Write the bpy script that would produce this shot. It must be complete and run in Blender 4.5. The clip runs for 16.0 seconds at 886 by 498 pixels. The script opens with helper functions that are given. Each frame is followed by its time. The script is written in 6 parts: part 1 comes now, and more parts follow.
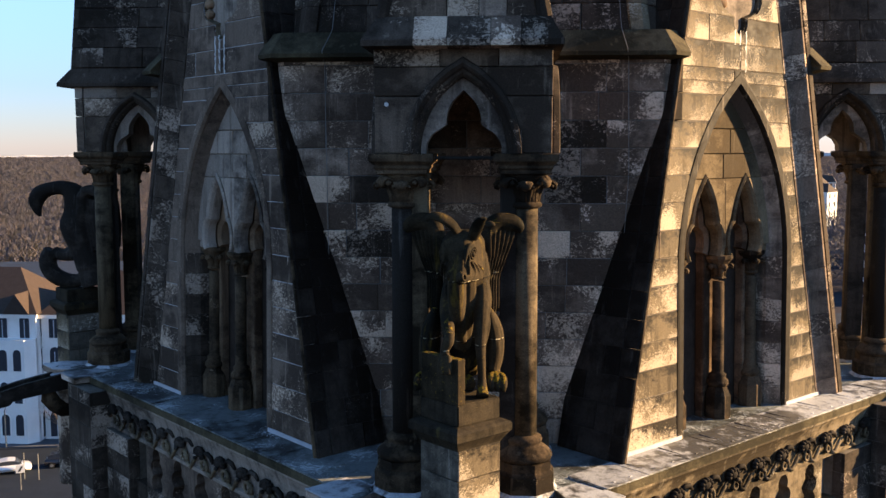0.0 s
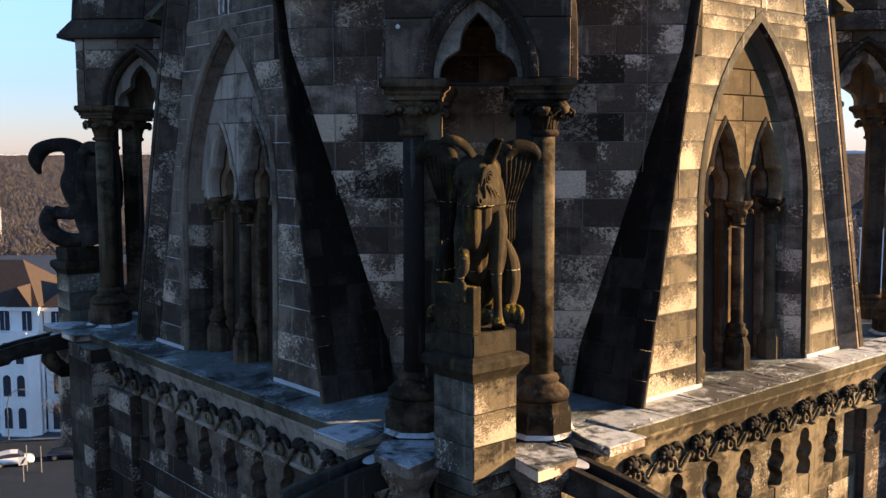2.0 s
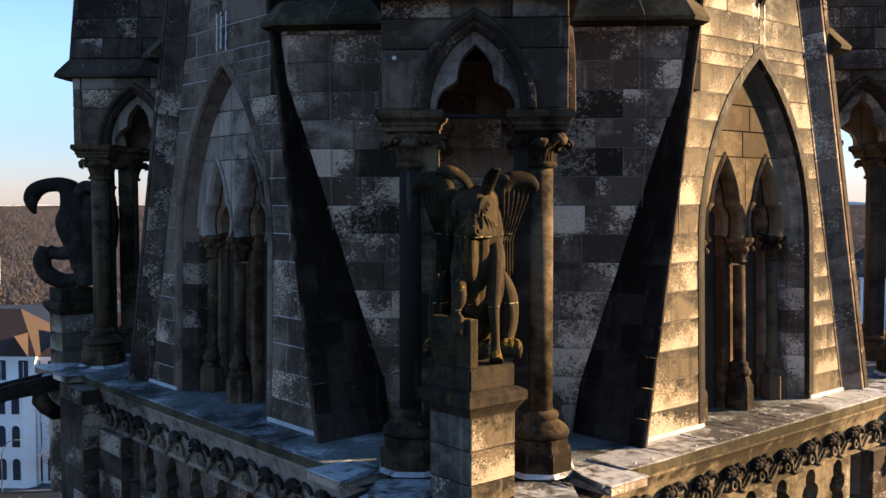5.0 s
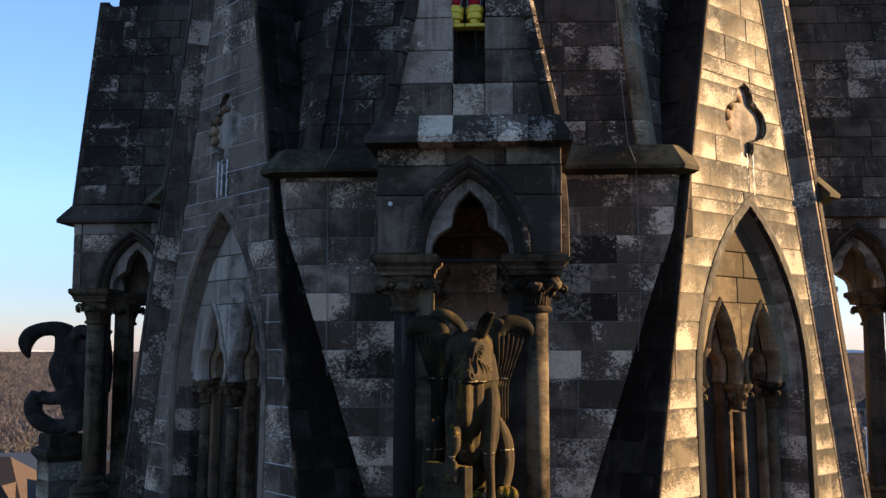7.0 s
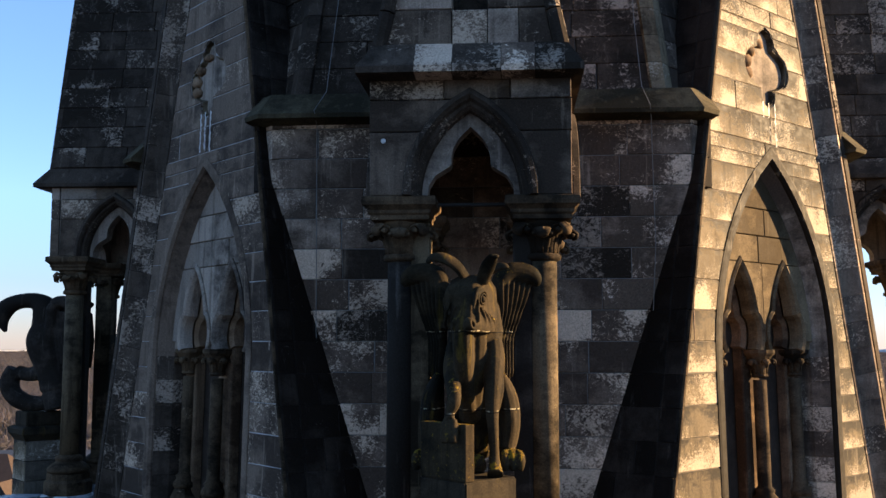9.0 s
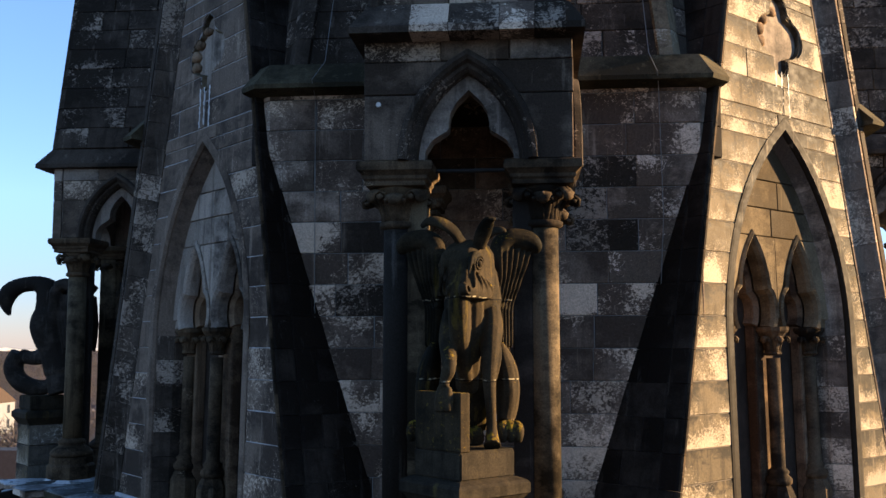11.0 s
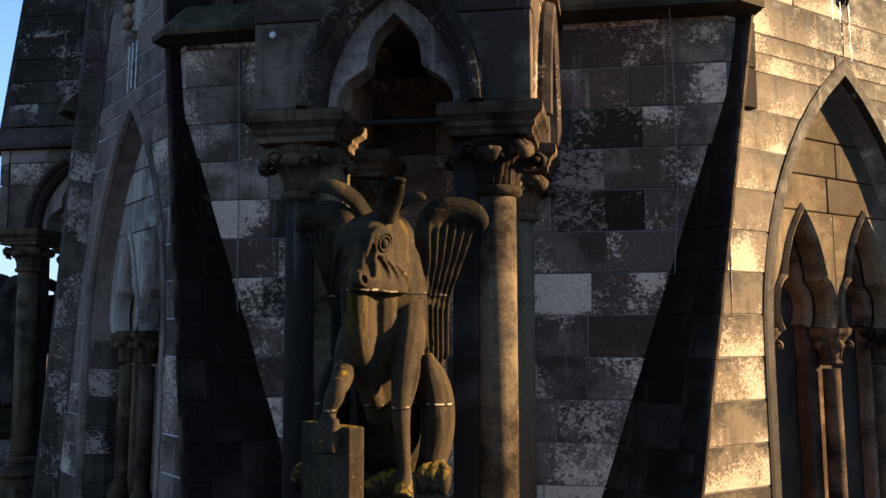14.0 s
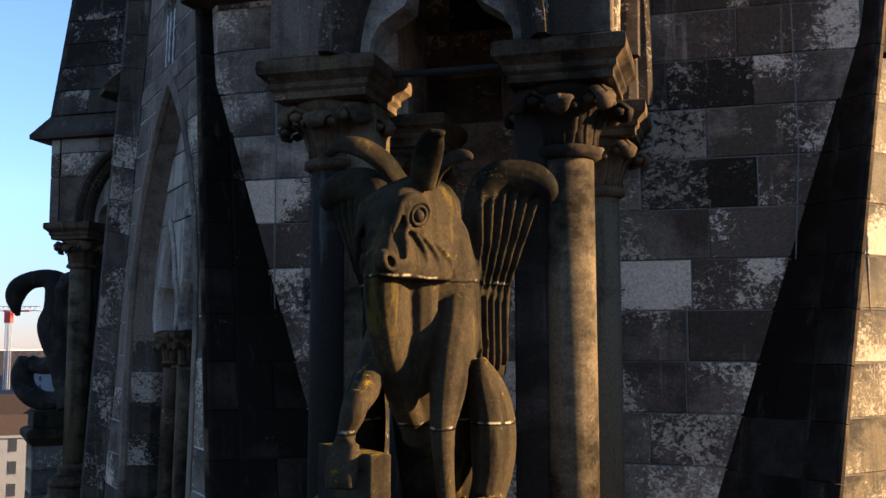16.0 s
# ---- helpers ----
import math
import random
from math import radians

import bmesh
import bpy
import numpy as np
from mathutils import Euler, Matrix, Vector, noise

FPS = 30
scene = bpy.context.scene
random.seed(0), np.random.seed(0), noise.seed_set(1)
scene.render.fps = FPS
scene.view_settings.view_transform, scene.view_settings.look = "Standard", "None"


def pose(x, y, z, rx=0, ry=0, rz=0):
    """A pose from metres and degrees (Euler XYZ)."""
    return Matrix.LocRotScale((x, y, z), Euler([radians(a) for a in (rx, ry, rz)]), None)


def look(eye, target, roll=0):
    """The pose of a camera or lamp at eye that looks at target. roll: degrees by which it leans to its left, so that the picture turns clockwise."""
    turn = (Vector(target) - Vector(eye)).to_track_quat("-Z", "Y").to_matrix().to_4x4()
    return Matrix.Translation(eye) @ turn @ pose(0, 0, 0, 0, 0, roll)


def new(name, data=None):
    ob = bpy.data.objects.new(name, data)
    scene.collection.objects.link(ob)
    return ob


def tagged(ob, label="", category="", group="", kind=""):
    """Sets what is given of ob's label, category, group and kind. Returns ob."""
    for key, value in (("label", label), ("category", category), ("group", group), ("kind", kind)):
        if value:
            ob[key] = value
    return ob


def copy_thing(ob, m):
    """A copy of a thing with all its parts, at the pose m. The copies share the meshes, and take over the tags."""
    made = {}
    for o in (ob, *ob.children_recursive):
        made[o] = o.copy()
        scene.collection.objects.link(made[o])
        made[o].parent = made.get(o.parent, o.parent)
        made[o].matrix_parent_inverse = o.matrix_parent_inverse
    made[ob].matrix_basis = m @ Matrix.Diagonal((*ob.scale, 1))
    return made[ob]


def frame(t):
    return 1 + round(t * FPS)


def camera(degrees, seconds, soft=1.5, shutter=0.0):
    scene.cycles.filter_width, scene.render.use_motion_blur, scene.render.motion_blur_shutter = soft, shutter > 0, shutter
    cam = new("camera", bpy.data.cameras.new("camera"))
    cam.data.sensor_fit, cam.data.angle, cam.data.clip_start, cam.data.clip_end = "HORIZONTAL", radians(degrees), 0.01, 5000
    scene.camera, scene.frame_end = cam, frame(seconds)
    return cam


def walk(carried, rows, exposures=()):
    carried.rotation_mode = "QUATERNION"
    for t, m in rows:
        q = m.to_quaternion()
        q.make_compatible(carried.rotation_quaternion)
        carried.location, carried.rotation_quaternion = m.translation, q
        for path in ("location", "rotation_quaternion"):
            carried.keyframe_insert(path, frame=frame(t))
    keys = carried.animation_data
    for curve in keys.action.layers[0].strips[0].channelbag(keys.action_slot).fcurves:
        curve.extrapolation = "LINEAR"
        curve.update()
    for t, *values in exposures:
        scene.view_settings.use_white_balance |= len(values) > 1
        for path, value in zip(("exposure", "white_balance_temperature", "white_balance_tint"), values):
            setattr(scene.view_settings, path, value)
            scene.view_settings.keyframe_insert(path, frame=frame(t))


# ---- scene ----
cam = camera(48.7, 16.0)
METRES, EYE, TILT, LEAN, TURN = 7.5, 36.93, -5.89, 0.07, 4.09
ROWS = [
    (0.0, 0.0, 0.0, 0.0, 0.0, 0.0, 0.0),
    (0.5, -0.0035, 0.0364, -0.0237, 0.02, -0.03, 0.0),
    (1.0, -0.0057, 0.049, -0.0564, 0.08, -0.08, 0.02),
    (1.5, -0.0121, 0.0541, -0.0702, 0.11, -0.09, 0.03),
    (2.0, -0.0158, 0.0549, -0.0973, 0.14, -0.11, 0.04),
    (2.5, -0.0171, 0.0553, -0.1177, 0.17, -0.14, 0.05),
    (3.0, -0.0166, 0.0584, -0.1258, 0.18, -0.16, 0.06),
    (3.5, -0.0157, 0.0671, -0.1306, 0.21, -0.15, 0.07),
    (3.7, -0.0152, 0.069, -0.131, 0.2, 0.33, 0.06),
    (5.8, -0.0106, 0.082, -0.1155, 0.04, 4.75, 0.0),
    (6.0, -0.0103, 0.082, -0.1148, 0.02, 5.85, -0.01),
    (6.5, -0.0076, 0.0789, -0.1136, 0.05, 11.16, -0.13),
    (7.0, -0.0056, 0.081, -0.1254, 0.05, 11.43, -0.15),
    (7.5, -0.0045, 0.0879, -0.1615, 0.07, 11.39, -0.13),
    (8.0, -0.0046, 0.1055, -0.1739, 0.08, 11.37, -0.12),
    (8.5, -0.0042, 0.1569, -0.1754, 0.06, 11.41, -0.11),
    (9.0, -0.0033, 0.2169, -0.1729, 0.07, 11.4, -0.12),
    (9.5, -0.0032, 0.2394, -0.1847, 0.01, 11.36, -0.11),
    (10.0, -0.0054, 0.2452, -0.2009, 0.04, 11.35, -0.1),
    (10.2, -0.0045, 0.2468, -0.2065, 0.06, 11.35, -0.1),
    (12.3, 0.1043, 0.3667, -0.1917, 3.84, 11.35, -0.44),
    (12.5, 0.114, 0.3928, -0.1882, 3.94, 11.34, -0.45),
    (13.0, 0.1383, 0.458, -0.1794, 4.19, 11.31, -0.45),
    (13.5, 0.154, 0.5255, -0.1686, 4.66, 11.26, -0.49),
    (14.0, 0.1653, 0.5843, -0.1606, 5.83, 11.23, -0.57),
    (14.5, 0.1718, 0.6361, -0.1547, 8.25, 11.22, -0.81),
    (15.0, 0.174, 0.6796, -0.1494, 8.82, 11.2, -0.88),
    (15.5, 0.1737, 0.7208, -0.1451, 10.34, 11.18, -1.03),
    (16.0, 0.1721, 0.7649, -0.1421, 11.3, 11.2, -1.18),
]
walk(cam, [(t, pose(0.544, -10.645, EYE, 0, 0, TURN) @ pose(0, 0, 0, TILT, LEAN, 0) @ pose(METRES * x, METRES * y, METRES * z, 90 + pitch, roll, yaw)) for t, x, y, z, yaw, pitch, roll in ROWS])

# ---- sky, sun and exposure ----
SUN_DIR = Vector((0.972, 0.235, 0.0)).normalized()
SUN_UP = 16.0
world = bpy.data.worlds.new("sky")
scene.world = world
world.use_nodes = True
wn = world.node_tree
sky = wn.nodes.new("ShaderNodeTexSky")
sky.sky_type = "NISHITA"
sky.sun_disc = False
sky.sun_elevation = radians(SUN_UP)
sky.sun_rotation = math.atan2(SUN_DIR.x, SUN_DIR.y)
sky.air_density, sky.dust_density, sky.ozone_density = 1.0, 0.0, 6.0
wn.nodes["Background"].inputs["Strength"].default_value = 0.1
tint = wn.nodes.new("ShaderNodeMix")
tint.data_type, tint.blend_type = "RGBA", "MULTIPLY"
tint.inputs["Factor"].default_value = 1.0
tint.inputs["B"].default_value = (1.24, 1.0, 0.85, 1)
wn.links.new(sky.outputs["Color"], tint.inputs["A"])
# winter haze: the air near the horizon is dimmer and pinker all the way round
updown = wn.nodes.new("ShaderNodeSeparateXYZ")
wn.links.new(wn.nodes.new("ShaderNodeTexCoord").outputs["Generated"], updown.inputs["Vector"])
haze = wn.nodes.new("ShaderNodeValToRGB")
for el, (at, c) in zip([haze.color_ramp.elements[0], haze.color_ramp.elements[1], haze.color_ramp.elements.new(0.06), haze.color_ramp.elements.new(0.14)], ((0.0, (0.36, 0.37, 0.5)), (0.3, (0.88, 0.96, 0.94)), (0.06, (0.45, 0.46, 0.58)), (0.14, (0.69, 0.68, 0.77)))):
    el.position = at
    el.color = (*c, 1)
wn.links.new(updown.outputs["Z"], haze.inputs["Fac"])
air = wn.nodes.new("ShaderNodeMix")
air.data_type, air.blend_type = "RGBA", "MULTIPLY"
air.inputs["Factor"].default_value = 1.0
wn.links.new(tint.outputs["Result"], air.inputs["A"])
wn.links.new(haze.outputs["Color"], air.inputs["B"])
wn.links.new(air.outputs["Result"], wn.nodes["Background"].inputs["Color"])

sun = new("sun", bpy.data.lights.new("sun", "SUN"))
sun.data.energy = 5.0
sun.data.angle = radians(0.5)
sun.data.color = (1.0, 0.68, 0.36)
sd = Vector((SUN_DIR.x * math.cos(radians(SUN_UP)), SUN_DIR.y * math.cos(radians(SUN_UP)), math.sin(radians(SUN_UP))))
sun.matrix_world = look(sd * 200, (0, 0, 0))
scene.view_settings.exposure = 2.3


# ---- materials ----
def mat_nodes(name):
    m = bpy.data.materials.new(name)
    m.use_nodes = True
    return m, m.node_tree, m.node_tree.nodes["Principled BSDF"]


def add(nt, kind, **values):
    node = nt.nodes.new(kind)
    for key, value in values.items():
        node.inputs[key].default_value = value
    return node


def ramp(nt, source, stops):
    node = nt.nodes.new("ShaderNodeValToRGB")
    els = node.color_ramp.elements
    while len(els) < len(stops):
        els.new(0.5)
    for el, (at, v) in zip(els, stops):
        el.position = at
        el.color = (v, v, v, 1) if isinstance(v, (int, float)) else (*v, 1)
    nt.links.new(source, node.inputs["Fac"])
    return node.outputs["Color"]


def mixed(nt, fac, a, b, how="MIX"):
    node = nt.nodes.new("ShaderNodeMix")
    node.data_type, node.blend_type = "RGBA", how
    for socket, value in ((node.inputs["Factor"], fac), (node.inputs["A"], a), (node.inputs["B"], b)):
        if isinstance(value, bpy.types.NodeSocket):
            nt.links.new(value, socket)
        elif isinstance(value, tuple):
            socket.default_value = (*value, 1)
        else:
            socket.default_value = value
    return node.outputs["Result"]


def maths(nt, how, a, b=0.0):
    node = nt.nodes.new("ShaderNodeMath")
    node.operation = how
    for i, value in enumerate((a, b)):
        if isinstance(value, bpy.types.NodeSocket):
            nt.links.new(value, node.inputs[i])
        else:
            node.inputs[i].default_value = value
    return node.outputs[0]


def noise_of(nt, vector, scale, detail=5.0, rough=0.6, stretch=None, seed=None, warp=0.0):
    """A noise in metres, stretched per axis if asked, shifted by a per-piece value."""
    node = add(nt, "ShaderNodeTexNoise", Scale=scale, Detail=detail, Roughness=rough, Distortion=warp)
    if seed is not None:
        node.noise_dimensions = "4D"
        nt.links.new(maths(nt, "MULTIPLY", seed, 37.0), node.inputs["W"])
    if stretch:
        mp = nt.nodes.new("ShaderNodeMapping")
        mp.inputs["Scale"].default_value = stretch
        nt.links.new(vector, mp.inputs["Vector"])
        vector = mp.outputs["Vector"]
    nt.links.new(vector, node.inputs["Vector"])
    return node.outputs["Fac"]


def bumped(nt, bsdf, height, strength, distance=0.01):
    b = add(nt, "ShaderNodeBump", Strength=strength, Distance=distance)
    nt.links.new(height, b.inputs["Height"])
    nt.links.new(b.outputs["Normal"], bsdf.inputs["Normal"])


def sandstone(name, soot=(0.012, 0.012, 0.012), stone=(0.085, 0.08, 0.074), pale=(0.33, 0.32, 0.3), lime=0.5, black=0.5, per_piece=True, rough=0.75, rub=0.0, gloss=0.035, edge=0.11, grit=2.2, spread=0.2, mask=0.5, cell=24.0, crisp=0.05, warm=(1.16, 1.0, 0.87), relief=0.5):
    """Weathered sandstone: bare stone under a black crust, with limy flakes and runs. rub: how far the lower edge of each stone is scoured."""
    m, nt, bsdf = mat_nodes(name)
    pos = nt.nodes.new("ShaderNodeNewGeometry").outputs["Position"]
    rnd = nt.nodes.new("ShaderNodeObjectInfo").outputs["Random"]
    seed = rnd if per_piece else None
    big = noise_of(nt, pos, 0.7, 3.0, 0.55, stretch=(1, 1, 0.5))
    mid = noise_of(nt, pos, grit, 9.0, 0.7, stretch=(1, 1, 1.5), seed=seed)
    fine = noise_of(nt, pos, 60.0, 5.0, 0.7)
    streak = noise_of(nt, pos, 6.0, 5.0, 0.6, stretch=(1.6, 1.6, 0.14))
    crust = maths(nt, "ADD", maths(nt, "MULTIPLY", big, 0.5), maths(nt, "MULTIPLY", mid, 0.5))
    if per_piece:
        crust = maths(nt, "ADD", crust, maths(nt, "MULTIPLY", maths(nt, "SUBTRACT", rnd, 0.5), 0.07))
    if rub:
        local = nt.nodes.new("ShaderNodeSeparateXYZ")
        nt.links.new(nt.nodes.new("ShaderNodeTexCoord").outputs["Object"], local.inputs["Vector"])
        low_edge = maths(nt, "MULTIPLY", local.outputs["Z"], rub)
        crust = maths(nt, "SUBTRACT", crust, low_edge)
    crust_fac = ramp(nt, crust, [(0.395 - edge / 2 + 0.2 * black, 1.0), (0.395 + edge / 2 + 0.2 * black, 0.0)])
    col = mixed(nt, crust_fac, stone, soot)
    # thin dark and pale runs of rainwater
    col = mixed(nt, maths(nt, "MULTIPLY", ramp(nt, streak, [(0.52, 0.0), (0.66, 1.0)]), 0.55), col, soot)
    col = mixed(nt, maths(nt, "MULTIPLY", ramp(nt, streak, [(0.3, 1.0), (0.4, 0.0)]), 0.35), col, tuple(0.5 * (p + q) for p, q in zip(stone, pale)))
    # ragged limy flakes, on some stones only
    flake = noise_of(nt, pos, cell * 0.7, 12.0, 0.8, stretch=(1.0, 1.0, 1.3), seed=seed, warp=0.9)
    where = noise_of(nt, pos, 1.6, 2.0, 0.5, seed=seed)
    pick = maths(nt, "ADD", flake, maths(nt, "MULTIPLY", maths(nt, "SUBTRACT", where, 0.5), mask))
    if rub:
        pick = maths(nt, "SUBTRACT", pick, low_edge)
    if per_piece:
        other = nt.nodes.new("ShaderNodeTexWhiteNoise")
        other.noise_dimensions = "1D"
        nt.links.new(rnd, other.inputs["W"])
        pick = maths(nt, "ADD", pick, maths(nt, "MULTIPLY", maths(nt, "SUBTRACT", other.outputs["Value"], 0.6), spread))
    flake_fac = ramp(nt, pick, [(0.695 - 0.12 * lime - crisp / 2, 0.0), (0.695 - 0.12 * lime + crisp / 2, 1.0)])
    col = mixed(nt, maths(nt, "MULTIPLY", flake_fac, 0.75), col, pale)
    grain = mixed(nt, 1.0, ramp(nt, fine, [(0.3, 0.62), (0.7, 1.3)]), warm, "MULTIPLY")
    col = mixed(nt, 1.0, col, grain, "MULTIPLY")
    if per_piece:
        tone = nt.nodes.new("ShaderNodeTexWhiteNoise")
        tone.noise_dimensions = "1D"
        nt.links.new(maths(nt, "ADD", rnd, 3.7), tone.inputs["W"])
        col = mixed(nt, 1.0, col, ramp(nt, tone.outputs["Value"], [(0.0, 0.8), (1.0, 1.2)]), "MULTIPLY")
    nt.links.new(col, bsdf.inputs["Base Color"])
    r = ramp(nt, mid, [(0.3, rough - 0.1), (0.7, rough + 0.2)])
    nt.links.new(r, bsdf.inputs["Roughness"])
    bsdf.inputs["Specular IOR Level"].default_value = gloss
    bumped(nt, bsdf, maths(nt, "ADD", maths(nt, "MULTIPLY", mid, 1.6), maths(nt, "MULTIPLY", fine, 0.3)), relief, 0.006)
    return m


def plain(name, colour, rough=0.6, metal=0.0, vary=0.25, scale=6.0, bump=0.2):
    m, nt, bsdf = mat_nodes(name)
    pos = nt.nodes.new("ShaderNodeNewGeometry").outputs["Position"]
    n1 = noise_of(nt, pos, scale, 6.0, 0.65)
    n2 = noise_of(nt, pos, scale * 7, 4.0, 0.6)
    f = maths(nt, "ADD", maths(nt, "MULTIPLY", n1, 0.7), maths(nt, "MULTIPLY", n2, 0.3))
    tone = ramp(nt, f, [(0.3, 1.0 - vary), (0.7, 1.0 + vary)])
    nt.links.new(mixed(nt, 1.0, colour, tone, "MULTIPLY"), bsdf.inputs["Base Color"])
    bsdf.inputs["Roughness"].default_value, bsdf.inputs["Metallic"].default_value = rough, metal
    bsdf.inputs["Specular IOR Level"].default_value = 0.0 if rough > 0.85 else 0.12 if rough > 0.55 else 0.5
    if bump:
        bumped(nt, bsdf, f, bump, 0.01)
    return m


STONE = sandstone("ashlar_sandstone", soot=(0.064, 0.054, 0.046), stone=(0.18, 0.157, 0.135), pale=(0.58, 0.52, 0.44), lime=1.05, black=0.57, spread=0.13, mask=0.85, cell=30.0)
PALE = sandstone("scoured_sandstone", soot=(0.075, 0.066, 0.056), stone=(0.29, 0.26, 0.228), pale=(0.64, 0.6, 0.54), lime=0.8, black=0.5, mask=0.7, cell=30.0)
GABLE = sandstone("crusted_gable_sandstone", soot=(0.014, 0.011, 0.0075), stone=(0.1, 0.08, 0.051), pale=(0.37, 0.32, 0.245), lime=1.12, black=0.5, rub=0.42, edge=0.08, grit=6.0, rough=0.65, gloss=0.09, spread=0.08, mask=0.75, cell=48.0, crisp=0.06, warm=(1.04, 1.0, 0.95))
# Sunlight put into the colour: warm gold stone for the sunlit side.
SUNNY = sandstone("sun_toned_sandstone", soot=(0.028, 0.022, 0.014), stone=(0.145, 0.118, 0.078), pale=(0.34, 0.31, 0.25), lime=0.5, black=0.47, edge=0.09, grit=3.5, cell=40.0, rough=0.65, gloss=0.06, warm=(1.04, 1.0, 0.95))
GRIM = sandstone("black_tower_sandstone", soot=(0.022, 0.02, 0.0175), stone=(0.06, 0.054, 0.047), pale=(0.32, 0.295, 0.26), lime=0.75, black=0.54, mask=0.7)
# Gable stone again, its colour shifted for faces that lie in shade.
SHADY = sandstone("shade_toned_sandstone", soot=(0.045, 0.039, 0.034), stone=(0.14, 0.122, 0.104), pale=(0.5, 0.45, 0.38), lime=0.7, black=0.5, cell=30.0)
DARK = sandstone("sooty_sandstone", soot=(0.036, 0.031, 0.026), stone=(0.12, 0.105, 0.088), pale=(0.42, 0.38, 0.32), lime=0.6, black=0.56)
# Soot crust; also the shade tone of the left shafts and roof slot.
BLACK = sandstone("soot_and_shade_stone", soot=(0.016, 0.0155, 0.0145), stone=(0.05, 0.048, 0.044), pale=(0.2, 0.2, 0.19), lime=-0.5, black=0.8, per_piece=False)
CARVED = sandstone("carved_sandstone", soot=(0.012, 0.0104, 0.0083), stone=(0.08, 0.064, 0.044), pale=(0.24, 0.21, 0.16), lime=0.0, black=0.52, per_piece=False)
CLEAN = sandstone("arch_sandstone", soot=(0.055, 0.052, 0.048), stone=(0.25, 0.24, 0.22), pale=(0.45, 0.43, 0.4), lime=-0.1, black=0.4)
DARK_PLAIN = plain("dark_interior_stone", (0.03, 0.026, 0.022), 0.9, vary=0.4)
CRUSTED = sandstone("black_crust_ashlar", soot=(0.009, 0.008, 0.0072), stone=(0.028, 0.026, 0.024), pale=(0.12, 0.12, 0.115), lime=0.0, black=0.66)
# Warm tympanum stone, sunlight mixed into its ochre.
OCHRE = sandstone("sun_toned_ochre_stone", soot=(0.05, 0.038, 0.023), stone=(0.14, 0.112, 0.072), pale=(0.2, 0.17, 0.12), lime=0.1, black=0.42, warm=(1.04, 1.0, 0.95))
# Column stone lightened for the shafts and pier edges in the sun.
COLUMN = sandstone("sunny_column_sandstone", soot=(0.018, 0.0145, 0.01), stone=(0.11, 0.086, 0.055), pale=(0.24, 0.2, 0.13), lime=-0.1, black=0.46, per_piece=False, warm=(1.04, 1.0, 0.95), relief=0.25)
PIER = sandstone("brown_sheltered_sandstone", soot=(0.04, 0.03, 0.022), stone=(0.18, 0.14, 0.1), pale=(0.28, 0.23, 0.17), lime=-0.3, black=0.44)
LIGHT_JOINT = plain("pale_mortar", (0.33, 0.315, 0.3), 0.9, vary=0.6, scale=3.0)
DARK_JOINT = plain("dull_mortar", (0.12, 0.105, 0.085), 0.9, vary=0.6, scale=3.0)
CORE = plain("joint_mortar", (0.15, 0.148, 0.14), 0.9, vary=0.5)
LEAD = sandstone("lead_sheet", soot=(0.016, 0.018, 0.017), stone=(0.11, 0.124, 0.122), pale=(0.5, 0.53, 0.53), lime=0.85, black=0.53, edge=0.06, per_piece=False, rough=0.5, gloss=0.45, warm=(1.0, 1.0, 1.0))
SHEET = sandstone("pale_lead_sheet", soot=(0.045, 0.043, 0.04), stone=(0.34, 0.35, 0.36), pale=(0.55, 0.55, 0.55), lime=0.3, black=0.42, edge=0.06, grit=5.0, rough=0.5, gloss=0.45, warm=(1.0, 1.0, 1.0))
ZINC = plain("pale_flashing", (0.32, 0.33, 0.35), 0.5, 0.0, vary=0.3, scale=5.0)
MOSS = sandstone("mossy_sandstone", soot=(0.022, 0.022, 0.016), stone=(0.065, 0.063, 0.044), pale=(0.16, 0.16, 0.1), lime=0.0, black=0.52, per_piece=False)
MOSSY = sandstone("lichen_sandstone", soot=(0.0075, 0.0068, 0.0048), stone=(0.036, 0.0275, 0.0165), pale=(0.25, 0.17, 0.012), lime=0.1, black=0.58, per_piece=False, warm=(1.04, 1.0, 0.95), relief=0.14)
CRUST = sandstone("crusted_plinth_stone", soot=(0.008, 0.0072, 0.006), stone=(0.035, 0.029, 0.02), pale=(0.22, 0.16, 0.03), lime=-0.1, black=0.52, per_piece=False, warm=(1.04, 1.0, 0.95))
SHAFT = sandstone("pedestal_sandstone", soot=(0.028, 0.026, 0.022), stone=(0.12, 0.108, 0.088), pale=(0.5, 0.48, 0.43), lime=0.8, black=0.5, warm=(1.04, 1.0, 0.95))
LIME = plain("lime_crust", (0.5, 0.49, 0.46), 0.8, vary=0.3, scale=20.0)
BROWN = plain("brown_window_back", (0.035, 0.027, 0.021), 0.9, vary=0.5, scale=2.0)
IRON = plain("dark_iron", (0.02, 0.018, 0.016), 0.8, 0.0)


# ---- building helpers ----
LEDGE = 33.0
CENTRE = Vector((0.0, 7.11, LEDGE))
FACE_R = 5.32
COURSE = 0.357


def thing(name, label, category, m, group="", kind=""):
    ob = new(name)
    ob.empty_display_size = 0.2
    ob.matrix_world = m
    return tagged(ob, label, category, group, kind)


def mesh_of(name, bm, material, smooth=False):
    bmesh.ops.recalc_face_normals(bm, faces=bm.faces)
    me = bpy.data.meshes.new(name)
    bm.to_mesh(me)
    bm.free()
    me.materials.append(material)
    if smooth:
        for p in me.polygons:
            p.use_smooth = True
    return me


